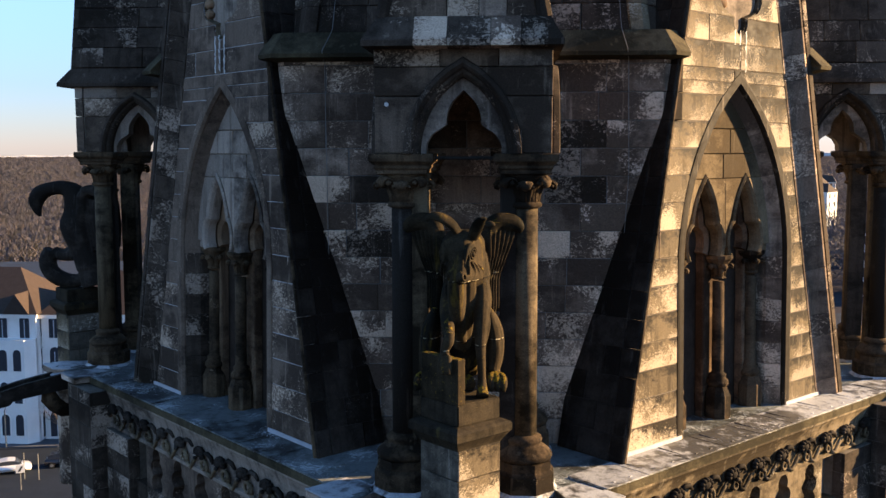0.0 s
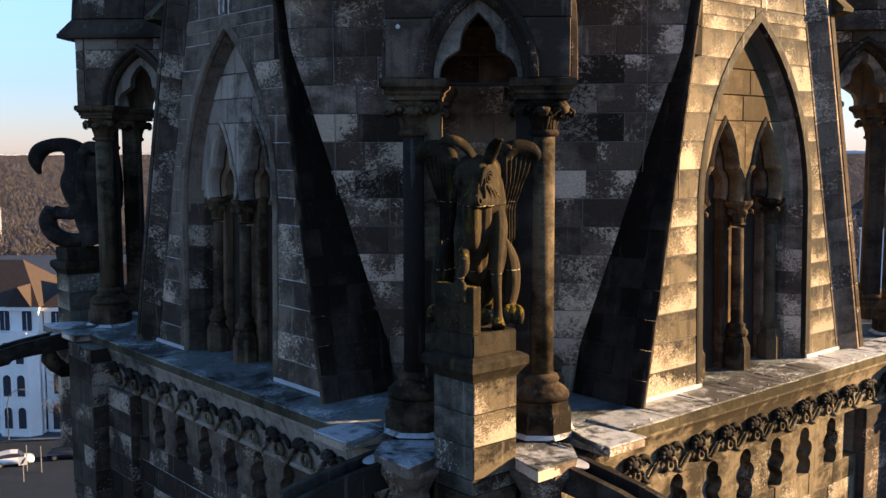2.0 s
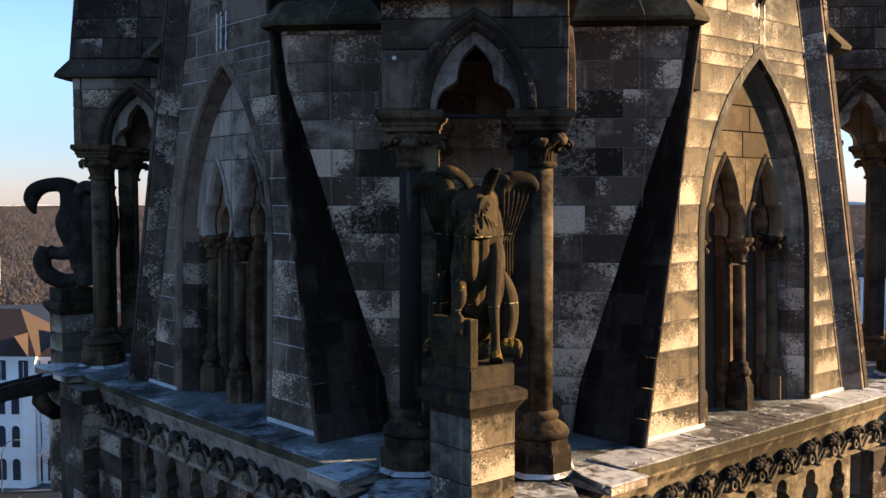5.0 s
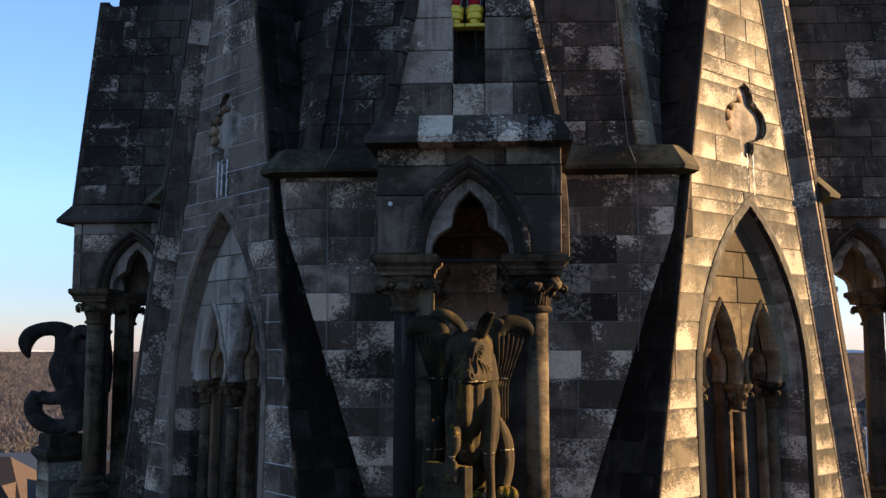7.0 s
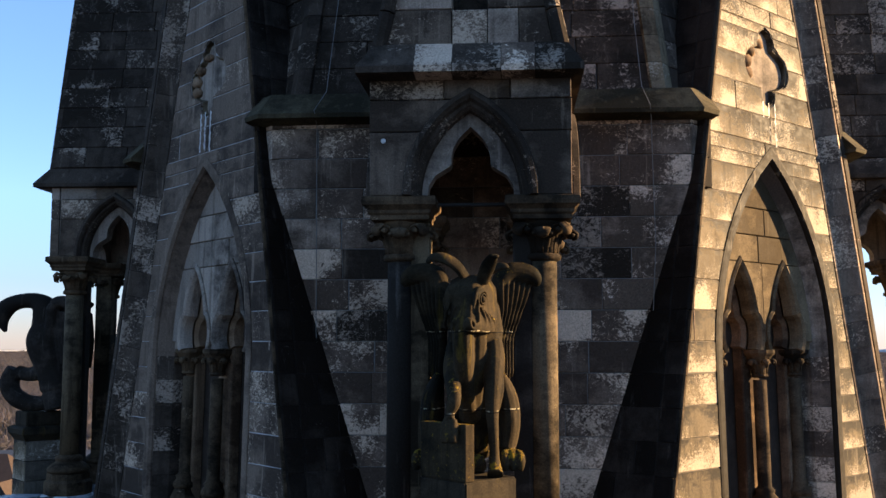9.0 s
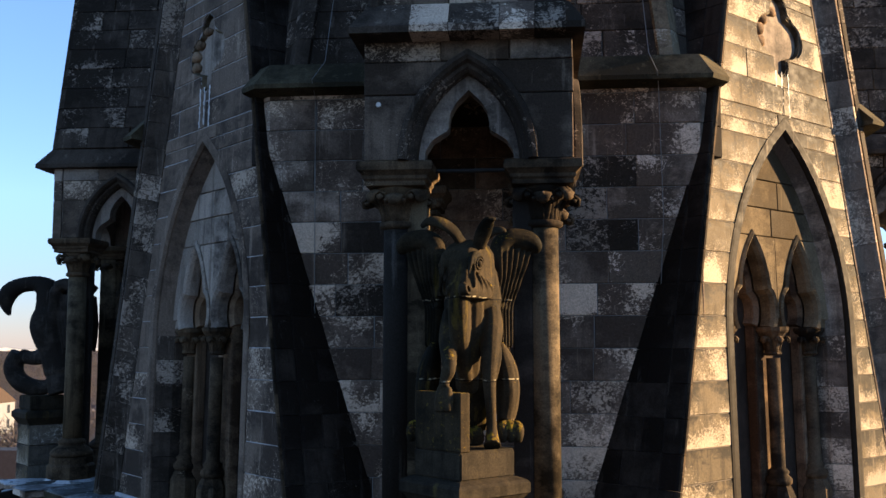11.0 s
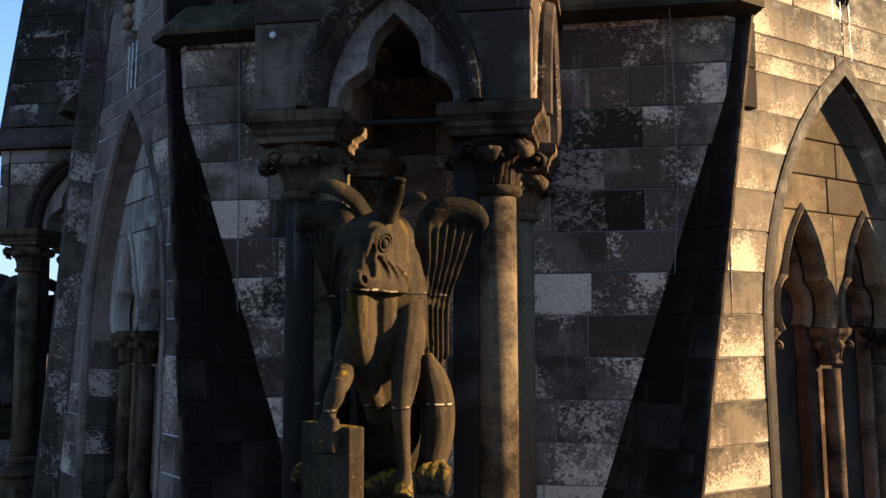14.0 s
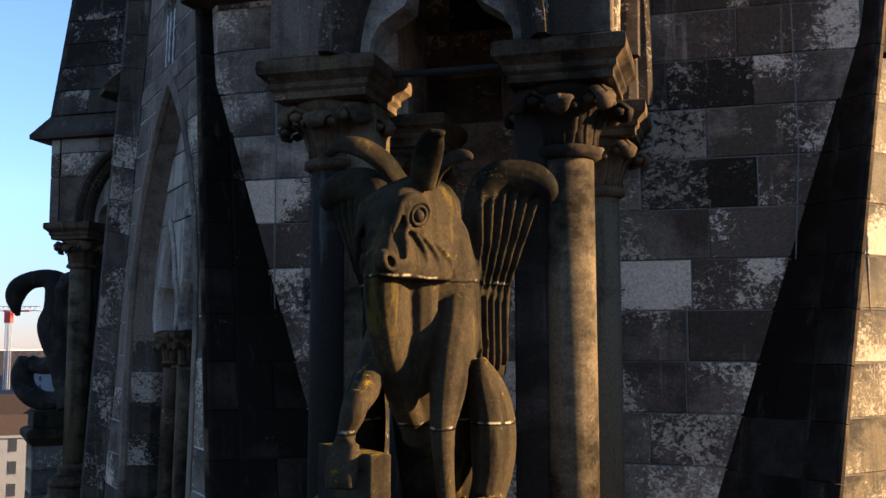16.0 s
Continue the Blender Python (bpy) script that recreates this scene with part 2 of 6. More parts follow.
def part(name, bm, material, parent, label="", smooth=False, m=None):
    """Links a bmesh as one mesh object under a thing or a part, in its coordinates."""
    ob = new(name, mesh_of(name, bm, material, smooth))
    ob.parent = parent
    if m is not None:
        ob.matrix_basis = m
    return tagged(ob, label)


def prism(bm, poly, y0, y1):
    """Extrudes a polygon of (x, z) from y0 to y1."""
    a = [bm.verts.new((x, y0, z)) for x, z in poly]
    b = [bm.verts.new((x, y1, z)) for x, z in poly]
    bm.faces.new(a)
    bm.faces.new(b[::-1])
    for i in range(len(a)):
        j = (i + 1) % len(a)
        bm.faces.new((a[j], a[i], b[i], b[j]))


def pillar(bm, poly, z0, z1, taper=1.0):
    """Extrudes a plan polygon of (x, y) from z0 to z1."""
    a = [bm.verts.new((x, y, z0)) for x, y in poly]
    b = [bm.verts.new((x * taper, y * taper, z1)) for x, y in poly]
    bm.faces.new(a[::-1])
    bm.faces.new(b)
    for i in range(len(a)):
        j = (i + 1) % len(a)
        bm.faces.new((a[i], a[j], b[j], b[i]))


def box(bm, x0, x1, y0, y1, z0, z1, bevel=0.0):
    v = [bm.verts.new((x, y, z)) for z in (z0, z1) for x, y in ((x0, y0), (x1, y0), (x1, y1), (x0, y1))]
    fs = [bm.faces.new([v[i] for i in q]) for q in ((3, 2, 1, 0), (4, 5, 6, 7), (0, 1, 5, 4), (1, 2, 6, 5), (2, 3, 7, 6), (3, 0, 4, 7))]
    if bevel:
        es = {e for f in fs for e in f.edges}
        bmesh.ops.bevel(bm, geom=list(es), offset=bevel, segments=2, affect="EDGES")


def lathe(bm, profile, cx=0.0, cy=0.0, seg=20, turn=0.0):
    """Turns a profile of (radius, z) round the vertical through (cx, cy)."""
    rings = []
    for r, z in profile:
        rings.append([bm.verts.new((cx + r * math.cos(turn + 2 * math.pi * k / seg), cy + r * math.sin(turn + 2 * math.pi * k / seg), z)) for k in range(seg)])
    for a, b in zip(rings, rings[1:]):
        for k in range(seg):
            bm.faces.new((a[k], a[(k + 1) % seg], b[(k + 1) % seg], b[k]))
    bm.faces.new(rings[0][::-1])
    bm.faces.new(rings[-1])


def sweep(bm, path, profile, closed=False):
    """Sweeps a closed profile of (out, y) along a path of (x, z); out is to the path's left."""
    rings = []
    n = len(path)
    for i, (x, z) in enumerate(path):
        ax, az = path[max(i - 1, 0)]
        bx, bz = path[min(i + 1, n - 1)]
        d0 = Vector((x - ax, z - az))
        d1 = Vector((bx - x, bz - z))
        d0 = d0.normalized() if d0.length > 1e-6 else d1.normalized()
        d1 = d1.normalized() if d1.length > 1e-6 else d0
        t = (d0 + d1).normalized()
        k = 1 / max(0.45, t.dot(d1))
        rings.append([bm.verts.new((x - t.y * o * k, y, z + t.x * o * k)) for o, y in profile])
    p = len(profile)
    for a, b in zip(rings, rings[1:]):
        for k in range(p):
            bm.faces.new((a[k], a[(k + 1) % p], b[(k + 1) % p], b[k]))
    bm.faces.new(rings[0][::-1])
    bm.faces.new(rings[-1])


def tube(bm, pts, radii, seg=10):
    """A tapered tube with round ends through points."""
    pts = [Vector(p) for p in pts]
    rings = []
    up = Vector((0.3, 0.5, 1)).normalized()
    for i, p in enumerate(pts):
        t = (pts[min(i + 1, len(pts) - 1)] - pts[max(i - 1, 0)]).normalized()
        a = t.cross(up)
        if a.length < 0.1:
            a = t.cross(Vector((1, 0, 0)))
        a.normalize()
        b = t.cross(a)
        rings.append([bm.verts.new(p + (a * math.cos(w) + b * math.sin(w)) * radii[i]) for w in [2 * math.pi * k / seg for k in range(seg)]])
    for a, b in zip(rings, rings[1:]):
        for k in range(seg):
            bm.faces.new((a[k], a[(k + 1) % seg], b[(k + 1) % seg], b[k]))
    bm.faces.new(rings[0][::-1])
    bm.faces.new(rings[-1])


def oval(bm, pts, wide, thick, across, seg=12, power=1.0):
    """A tube of oval section through points: half widths along the direction across, half thicknesses square to it."""
    pts = [Vector(p) for p in pts]
    rings = []
    for i, p in enumerate(pts):
        t = (pts[min(i + 1, len(pts) - 1)] - pts[max(i - 1, 0)]).normalized()
        a = Vector(across)
        a = (a - t * a.dot(t)).normalized()
        b = t.cross(a)
        ring = []
        for k in range(seg):
            c, q = math.cos(2 * math.pi * k / seg), math.sin(2 * math.pi * k / seg)
            c, q = math.copysign(abs(c) ** power, c), math.copysign(abs(q) ** power, q)
            ring.append(bm.verts.new(p + a * c * wide[i] + b * q * thick[i]))
        rings.append(ring)
    for a, b in zip(rings, rings[1:]):
        for k in range(seg):
            bm.faces.new((a[k], a[(k + 1) % seg], b[(k + 1) % seg], b[k]))
    bm.faces.new(rings[0][::-1])
    bm.faces.new(rings[-1])


def dense(pts, *lists, n=4):
    """Rounds a chain of points and the values at them off by Catmull-Rom steps."""
    rows = [list(Vector(p)) + [l[i] for l in lists] for i, p in enumerate(pts)]
    out = []
    for i in range(len(rows) - 1):
        a, b, c, d = rows[max(i - 1, 0)], rows[i], rows[i + 1], rows[min(i + 2, len(rows) - 1)]
        for k in range(n):
            t = k / n
            out.append([0.5 * (2 * q + (r - p) * t + (2 * p - 5 * q + 4 * r - w) * t * t + (3 * q - p - 3 * r + w) * t ** 3) for p, q, r, w in zip(a, b, c, d)])
    out.append(rows[-1])
    return [[Vector(r[:3]) for r in out]] + [[max(0.004, r[3 + j]) for r in out] for j in range(len(lists))]


def limb(bm, pts, radii, seg=10):
    tube(bm, *dense(pts, radii), seg)


def lobe(bm, pts, wide, thick, across, seg=14, power=1.0):
    oval(bm, *dense(pts, wide, thick), across, seg, power)


def ball(bm, c, r, sub=2):
    m = Matrix.LocRotScale(c, None, r if isinstance(r, (tuple, Vector)) else (r, r, r))
    bmesh.ops.create_icosphere(bm, subdivisions=sub, radius=1.0, matrix=m)


def pointed(hw, spring, apex):
    """Half width of a pointed arch as a function of height, and its curve from the spring to the apex."""
    rise = apex - spring
    r = (rise * rise + hw * hw) / (2 * hw)

    def half(z):
        if z <= spring:
            return hw
        if z >= apex:
            return 0.0
        return max(0.0, math.sqrt(max(0.0, r * r - (z - spring) ** 2)) - (r - hw))
    return half


BLOCKS = {}


def block_mesh(poly, depth, material, chamfer=0.008, gap=0.004):
    """A dressed stone: polygon (x, z) about its own middle, back at y = 0, face at y = -depth, with worn edges."""
    key = (tuple((round(x, 2), round(z, 3)) for x, z in poly), round(depth, 3), material.name)
    if key in BLOCKS:
        return BLOCKS[key]

    def inset(d):
        out = []
        for x, z in poly:
            sx = -1 if x > 0 else 1
            sz = -1 if z > 0 else 1
            out.append((x + sx * min(d, abs(x) * 0.9), z + sz * min(d, abs(z) * 0.9)))
        return out
    verts, n = [], len(poly)
    for d, y in ((gap, 0.0), (gap, -(depth - chamfer)), (gap + chamfer, -depth)):
        verts += [(x, y, z) for x, z in inset(d)]
    faces = [tuple(range(2 * n, 3 * n))]
    for ring in (0, n):
        for i in range(n):
            j = (i + 1) % n
            faces.append((ring + i, ring + j, ring + n + j, ring + n + i))
    me = bpy.data.meshes.new("stone_block")
    me.from_pydata(verts, [], faces)
    me.materials.append(material)
    me.update()
    BLOCKS[key] = me
    return me


def ashlar(parent, material, left, right, z0, z1, depth=0.05, y=0.0, course=COURSE, lengths=(0.45, 1.0), rng=None, to=None, name="stone_block", phase=0.0, jitter=0.004, pick=None):
    """Courses of stones between two edges left(z) and right(z), each an object under its wall."""
    made = []
    first = math.floor((z0 - phase) / course + 1e-4)
    k = first
    while True:
        a, b = max(z0, phase + k * course), min(z1, phase + (k + 1) * course)
        k += 1
        if a >= z1 - 1e-4:
            break
        if b - a < 0.05:
            continue
        zs = [a + (b - a) * i / 4 for i in range(5)]
        ls, rs = [left(z) for z in zs], [right(z) for z in zs]
        lo, hi = max(ls), min(rs)
        cuts = []
        if hi - lo > 0.25:
            n = max(1, round((hi - lo) / rng.uniform(*lengths)))
            step = (hi - lo) / n
            off = rng.uniform(-0.18, 0.18) * step if n > 1 else 0
            cuts = [lo + step * (i + 1) + off + rng.uniform(-0.12, 0.12) * step for i in range(n - 1)]
        edges = [ls] + [[c] * 5 for c in cuts] + [rs]
        for ea, eb in zip(edges, edges[1:]):
            if max(q - p for p, q in zip(ea, eb)) < 0.03:
                continue
            sa = zs if max(ea) - min(ea) > 0.004 else (a, b)
            sb = zs if max(eb) - min(eb) > 0.004 else (a, b)
            pa = [(ea[zs.index(z)], z) for z in sa]
            pb = [(eb[zs.index(z)], z) for z in sb]
            poly = pa[::-1] + pb
            poly = [p for i, p in enumerate(poly) if i == 0 or abs(p[0] - poly[i - 1][0]) + abs(p[1] - poly[i - 1][1]) > 0.004]
            if len(poly) < 3:
                continue
            cx, cz = sum(p[0] for p in poly) / len(poly), 0.5 * (a + b)
            chosen = (pick(cx, cz, rng) if pick else None) or material
            me = block_mesh([(round(x - cx, 2), z - cz) for x, z in poly], depth, chosen)
            ob = new(name, me)
            ob.parent = parent
            p = Vector((cx, y + rng.uniform(-jitter, jitter), cz))
            ob.matrix_basis = (to @ Matrix.Translation(p)) if to is not None else Matrix.Translation(p)
            made.append(ob)
    return made


def face_frame(k):
    """The frame of the tower's side k (0: to the right of the near corner, 3: to its left): x along it, -y out of it."""
    return Matrix.Translation(CENTRE) @ Matrix.Rotation(radians(45 + 90 * k), 4, "Z") @ Matrix.Translation((0, -FACE_R, 0))


def corner_frame(k):
    """The frame of the tower's corner k (0: the near one): origin on the ledge under the niche's front, -y out."""
    return Matrix.Translation(CENTRE) @ Matrix.Rotation(radians(90 * k), 4, "Z") @ Matrix.Translation((0, -7.11, 0))


# ---- octagonal belfry wall and spire ----
DIAG_R, DIAG_W = 5.02, 2.45


def frustum(bm, levels):
    """A closed skin through plan polygons at heights."""
    rings = [[bm.verts.new((x, y, z)) for x, y in poly] for poly, z in levels]
    n = len(rings[0])
    for a, b in zip(rings, rings[1:]):
        for k in range(n):
            bm.faces.new((a[k], a[(k + 1) % n], b[(k + 1) % n], b[k]))
    bm.faces.new(rings[0][::-1])
    bm.faces.new(rings[-1])


def eight(r, w):
    """Plan of the belfry: four diagonal faces w to each side of their middle, r from the centre."""
    out = []
    for k in range(4):
        c, s = math.cos(k * math.pi / 2), math.sin(k * math.pi / 2)
        for x in (-w, w):
            out.append((x * c + r * s, x * s - r * c))
    return out


def pier(r0, r1, w, side):
    """Plan of one diagonal wall with short returns on to the two sides of the tower."""
    d = side / math.sqrt(2)
    return [(-w, -r1), (w, -r1), (w + d, -r1 + d), (w + d - 0.5, -r1 + d + 0.5), (w - 0.4, -r0), (-w + 0.4, -r0), (-w - d + 0.5, -r1 + d + 0.5), (-w - d, -r1 + d)]


belfry = thing("belfry_wall", "black sooty sandstone ashlar wall of the octagonal belfry", "wall", Matrix.Translation(CENTRE), kind="structure")
bm = bmesh.new()
frustum(bm, [(eight(4.2, 2.0), -0.2), (eight(4.2, 2.0), 5.4)])
part("inner_core", bm, DARK_PLAIN, belfry)
bm = bmesh.new()
for k in range(4):
    c, sn = math.cos(k * math.pi / 2), math.sin(k * math.pi / 2)
    plan = [(x * c - y * sn, x * sn + y * c) for x, y in pier(4.2, DIAG_R - 0.012, DIAG_W - 0.1, 0.4)]
    frustum(bm, [(plan, -0.2), (plan, 5.05)])
part("wall_core", bm, CORE, belfry)
for k in range(4):
    bm = bmesh.new()
    lv = []
    for out, z in ((-0.04, 5.04), (0.05, 5.05), (0.25, 5.08), (0.26, 5.13), (0.0, 5.42), (-0.2, 5.43)):
        lv.append((pier(3.5, DIAG_R + out, DIAG_W + out * 0.414, 0.3), z))
    frustum(bm, lv)
    part("string_course", bm, MOSS, belfry, "sloping mossy stone string course", m=Matrix.Rotation(k * math.pi / 2, 4, "Z"))

SPIRE = 0.2
SP_R, SP_W = 4.9, 2.13
spire = thing("spire", "dark ashlar stone spire with arris strips toned by sun side", "spire", Matrix.Translation(CENTRE), kind="structure")
bm = bmesh.new()
frustum(bm, [(eight(SP_R - 0.05, SP_W - 0.03), 5.4), (eight(SP_R - 0.05 - SPIRE * 18, SP_W * 0.27), 23.4)])
part("spire_core", bm, CORE, spire)
rng = random.Random(30)


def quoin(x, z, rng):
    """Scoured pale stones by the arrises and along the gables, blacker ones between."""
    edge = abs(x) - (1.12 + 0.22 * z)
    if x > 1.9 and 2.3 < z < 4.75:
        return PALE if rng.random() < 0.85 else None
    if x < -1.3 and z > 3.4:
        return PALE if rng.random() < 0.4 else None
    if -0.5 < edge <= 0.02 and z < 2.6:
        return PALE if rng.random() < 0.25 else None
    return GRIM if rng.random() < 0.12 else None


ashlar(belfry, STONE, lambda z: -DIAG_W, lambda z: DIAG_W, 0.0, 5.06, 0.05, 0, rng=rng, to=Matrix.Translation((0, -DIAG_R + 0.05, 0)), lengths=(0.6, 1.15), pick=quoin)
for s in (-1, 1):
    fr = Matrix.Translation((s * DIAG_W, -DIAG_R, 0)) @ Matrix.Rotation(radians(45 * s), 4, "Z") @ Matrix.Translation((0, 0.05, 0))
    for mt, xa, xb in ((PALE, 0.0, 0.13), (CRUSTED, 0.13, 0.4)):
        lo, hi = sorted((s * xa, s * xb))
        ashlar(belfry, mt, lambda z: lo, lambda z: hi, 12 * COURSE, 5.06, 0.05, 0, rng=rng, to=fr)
SPW = 0.09
lean = Matrix.Translation((0, -SP_R + 0.05, 5.42)) @ Matrix.Rotation(-math.atan(SPIRE), 4, "X")
ashlar(spire, GRIM, lambda z: -SP_W + SPW * z, lambda z: SP_W - SPW * z, 0.0, 5.7, 0.05, 0, rng=rng, to=lean, lengths=(0.6, 1.1))
for s in (-1, 1):
    fr = Matrix.Translation((s * SP_W, -SP_R, 5.42)) @ Matrix.Rotation(radians(45 * s), 4, "Z") @ Matrix.Rotation(-math.atan(SPIRE), 4, "X") @ Matrix.Translation((0, 0.05, 0))
    if s > 0:
        ashlar(spire, GRIM, lambda z: SPW * z, lambda z: 1.6, 0.0, 5.7, 0.05, 0, rng=rng, to=fr)
    else:
        ashlar(spire, GRIM, lambda z: -1.6, lambda z: -SPW * z, 0.0, 5.7, 0.05, 0, rng=rng, to=fr)


for s in (-1, 1):
    z = 5.42
    while z < 10.5:
        bm = bmesh.new()
        lv = []
        for zz in (z, z + COURSE - 0.006):
            d = zz - 5.42
            ax, ay = s * (SP_W - SPW * d), -SP_R + 0.05 + SPIRE * d
            lv.append(([(ax - s * 0.16, ay + 0.02), (ax - s * 0.1, ay - 0.09), (ax + s * 0.06, ay - 0.08), (ax + s * 0.17, ay + 0.1), (ax + s * 0.1, ay + 0.25), (ax - s * 0.1, ay + 0.25)], zz))
        frustum(bm, lv)
        # Gold strip on the sunlit arris, black on the other: light put into colour.
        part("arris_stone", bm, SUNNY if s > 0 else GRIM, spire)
        z += COURSE


# ---- gables over the four sides ----
SLOPE = 0.225
WIDE = 2.81
LEAN_BACK = Matrix.Rotation(-math.atan(0.02), 4, "X")


def gable_half(z):
    # half the gable's width at a height
    return WIDE - SLOPE * z


arch_out = pointed(1.3, 2.3, 4.82)
FOILS = ((0.0, 6.25, 0.2, 0.3), (0.25, 6.0, 0.25, 0.25), (0.0, 5.66, 0.16, 0.17))


def foil(z):
    w = 0.0
    for cx, cz, rx, rz in FOILS:
        if cx >= 0 and abs(z - cz) < rz:
            w = max(w, cx + rx * math.sqrt(1 - ((z - cz) / rz) ** 2))
    if 5.7 < z < 6.3:
        w = max(w, 0.13)
    return w


def leaf_mesh(size):
    """A curled leaf that grows up a bell from the origin and rolls over outwards (+x)."""
    bm = bmesh.new()
    pts = [(0.6, 0, -0.05), (0.62, 0, 0.45), (0.74, 0, 0.95), (0.98, 0, 1.3), (1.26, 0, 1.38), (1.42, 0, 1.2), (1.38, 0, 0.98), (1.24, 0, 0.92)]
    oval(bm, [Vector(p) * size for p in pts], [size * r for r in (0.2, 0.3, 0.36, 0.4, 0.36, 0.3, 0.22, 0.12)], [size * r for r in (0.07, 0.08, 0.09, 0.1, 0.11, 0.12, 0.11, 0.08)], (0, 1, 0), 10)
    tube(bm, [Vector(p) * size + Vector((0.05 * size, 0, 0.04 * size)) for p in pts[:6]], [size * r for r in (0.05, 0.07, 0.08, 0.09, 0.09, 0.07)], 6)
    for sy in (-1, 1):
        ball(bm, Vector((1.2, 0.32 * sy, 1.12)) * size, (0.17 * size, 0.13 * size, 0.16 * size), 1)
    return mesh_of("leaf", bm, CARVED, True)


LEAF_SMALL = leaf_mesh(0.14)
LEAF_BIG = leaf_mesh(0.235)


def build_gable(k):
    g = thing("gable", "steep sandstone gable with a pointed twin window, standing on the ledge", "gable", face_frame(k) @ LEAN_BACK, "gables of the tower")
    rng = random.Random(100 + k)
    # Sunlit gable gets GABLE, the other a copy toned for shade.
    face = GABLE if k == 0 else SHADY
    # core in two halves round the window and the foiled hole
    bm = bmesh.new()
    zs = [2.3 + 2.5 * i / 12 for i in range(13)] + [4.82]
    fz = [5.5 + 1.05 * i / 20 for i in range(21)]
    for s in (-1, 1):
        poly = [(s * gable_half(0), 0.0), (s * 1.3, 0.0)] + [(s * max(arch_out(z), 0.0), z) for z in zs] + [(0, 5.1), (s * gable_half(5.1), 5.1)]
        prism(bm, poly, 0.045, 0.9)
        poly = [(s * gable_half(5.1), 5.1), (0, 5.1), (0, 5.49)] + [(s * foil(z), z) for z in fz] + [(0, 6.56), (0, 11.9), (s * 0.06, 11.9)]
        prism(bm, poly, 0.045, 0.4)
    part("gable_core", bm, BLACK, g)
    # mortar between the facing stones
    bm = bmesh.new()
    for s in (-1, 1):
        poly = [(s * (gable_half(0) - 0.1), 0.0), (s * 1.33, 0.0)] + [(s * max(arch_out(z) + 0.03, 0.0), z) for z in zs[:-1]] + [(0, 4.86), (0, 5.49)] + [(s * foil(z), z) for z in fz] + [(0, 6.56), (0, 11.0), (s * (gable_half(11.0) - 0.1), 11.0)]
        prism(bm, poly, 0.008, 0.0445)
    part("mortar_bed", bm, DARK_JOINT if k == 0 else LIGHT_JOINT, g)
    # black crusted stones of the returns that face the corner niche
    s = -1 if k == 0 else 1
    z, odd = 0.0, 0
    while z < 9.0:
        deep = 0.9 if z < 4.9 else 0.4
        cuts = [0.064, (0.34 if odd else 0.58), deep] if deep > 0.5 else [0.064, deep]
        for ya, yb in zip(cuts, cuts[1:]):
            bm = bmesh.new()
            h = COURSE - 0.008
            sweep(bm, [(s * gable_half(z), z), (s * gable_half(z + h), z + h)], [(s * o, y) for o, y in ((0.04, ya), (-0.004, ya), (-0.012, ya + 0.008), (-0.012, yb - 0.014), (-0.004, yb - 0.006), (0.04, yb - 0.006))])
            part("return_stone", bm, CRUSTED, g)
        odd = 1 - odd
        z += COURSE
    # facing stones
    for s in (-1, 1):
        if s < 0:
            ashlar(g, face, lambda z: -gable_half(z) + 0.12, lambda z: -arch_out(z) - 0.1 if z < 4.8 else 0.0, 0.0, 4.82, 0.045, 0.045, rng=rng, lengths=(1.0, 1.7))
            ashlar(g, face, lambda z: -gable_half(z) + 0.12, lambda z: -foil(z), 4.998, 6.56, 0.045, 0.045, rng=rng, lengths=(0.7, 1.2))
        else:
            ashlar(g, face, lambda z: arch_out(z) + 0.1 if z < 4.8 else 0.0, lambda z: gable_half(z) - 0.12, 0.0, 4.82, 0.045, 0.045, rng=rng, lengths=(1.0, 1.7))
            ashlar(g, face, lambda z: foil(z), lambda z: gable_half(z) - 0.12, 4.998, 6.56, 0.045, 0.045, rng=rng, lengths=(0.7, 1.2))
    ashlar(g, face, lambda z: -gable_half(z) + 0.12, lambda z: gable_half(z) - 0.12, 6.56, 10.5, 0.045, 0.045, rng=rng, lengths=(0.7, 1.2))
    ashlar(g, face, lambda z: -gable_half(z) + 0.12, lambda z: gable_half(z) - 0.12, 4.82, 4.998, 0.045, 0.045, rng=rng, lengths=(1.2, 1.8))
    # coping along both slopes, stone by stone: outer slab, then a roll and a wide hollow
    slab = [(0.0, 0.06), (0.0, -0.15), (0.02, -0.165), (0.12, -0.165), (0.125, -0.07), (0.15, -0.07), (0.15, 0.06)]
    hollow = [(0.152, 0.06), (0.155, -0.15), (0.18, -0.175), (0.23, -0.18), (0.27, -0.15), (0.32, -0.105), (0.39, -0.055), (0.47, -0.02), (0.54, -0.008), (0.54, 0.04)]
    slab_near = [(0.0, 0.06), (0.0, -0.15), (0.012, -0.165), (0.03, -0.165), (0.03, 0.06)]
    roll_near = [(0.032, 0.06), (0.032, -0.17), (0.045, -0.188), (0.075, -0.188), (0.095, -0.165), (0.098, -0.08), (0.098, 0.06)]
    for s in (-1, 1):
        near = (s < 0) == (k == 0)
        for pn, prof, mt, step in (("coping_roll", roll_near if near else None, CARVED, COURSE), ("coping_stone", slab_near if near else slab, CRUSTED if near else GRIM, COURSE), ("hollow_mould", None if near else hollow, SHADY if k == 0 else GRIM, COURSE)):
            z = 0.0
            while prof and z < 11.2:
                h = step - 0.006
                bm = bmesh.new()
                sweep(bm, [(s * gable_half(z), z), (s * gable_half(z + h), z + h)], [(s * o, y) for o, y in prof])
                part(pn, bm, mt, g)
                z += step
    for x0, x1 in ((-2.78, -1.33), (1.33, 2.78)):
        bm = bmesh.new()
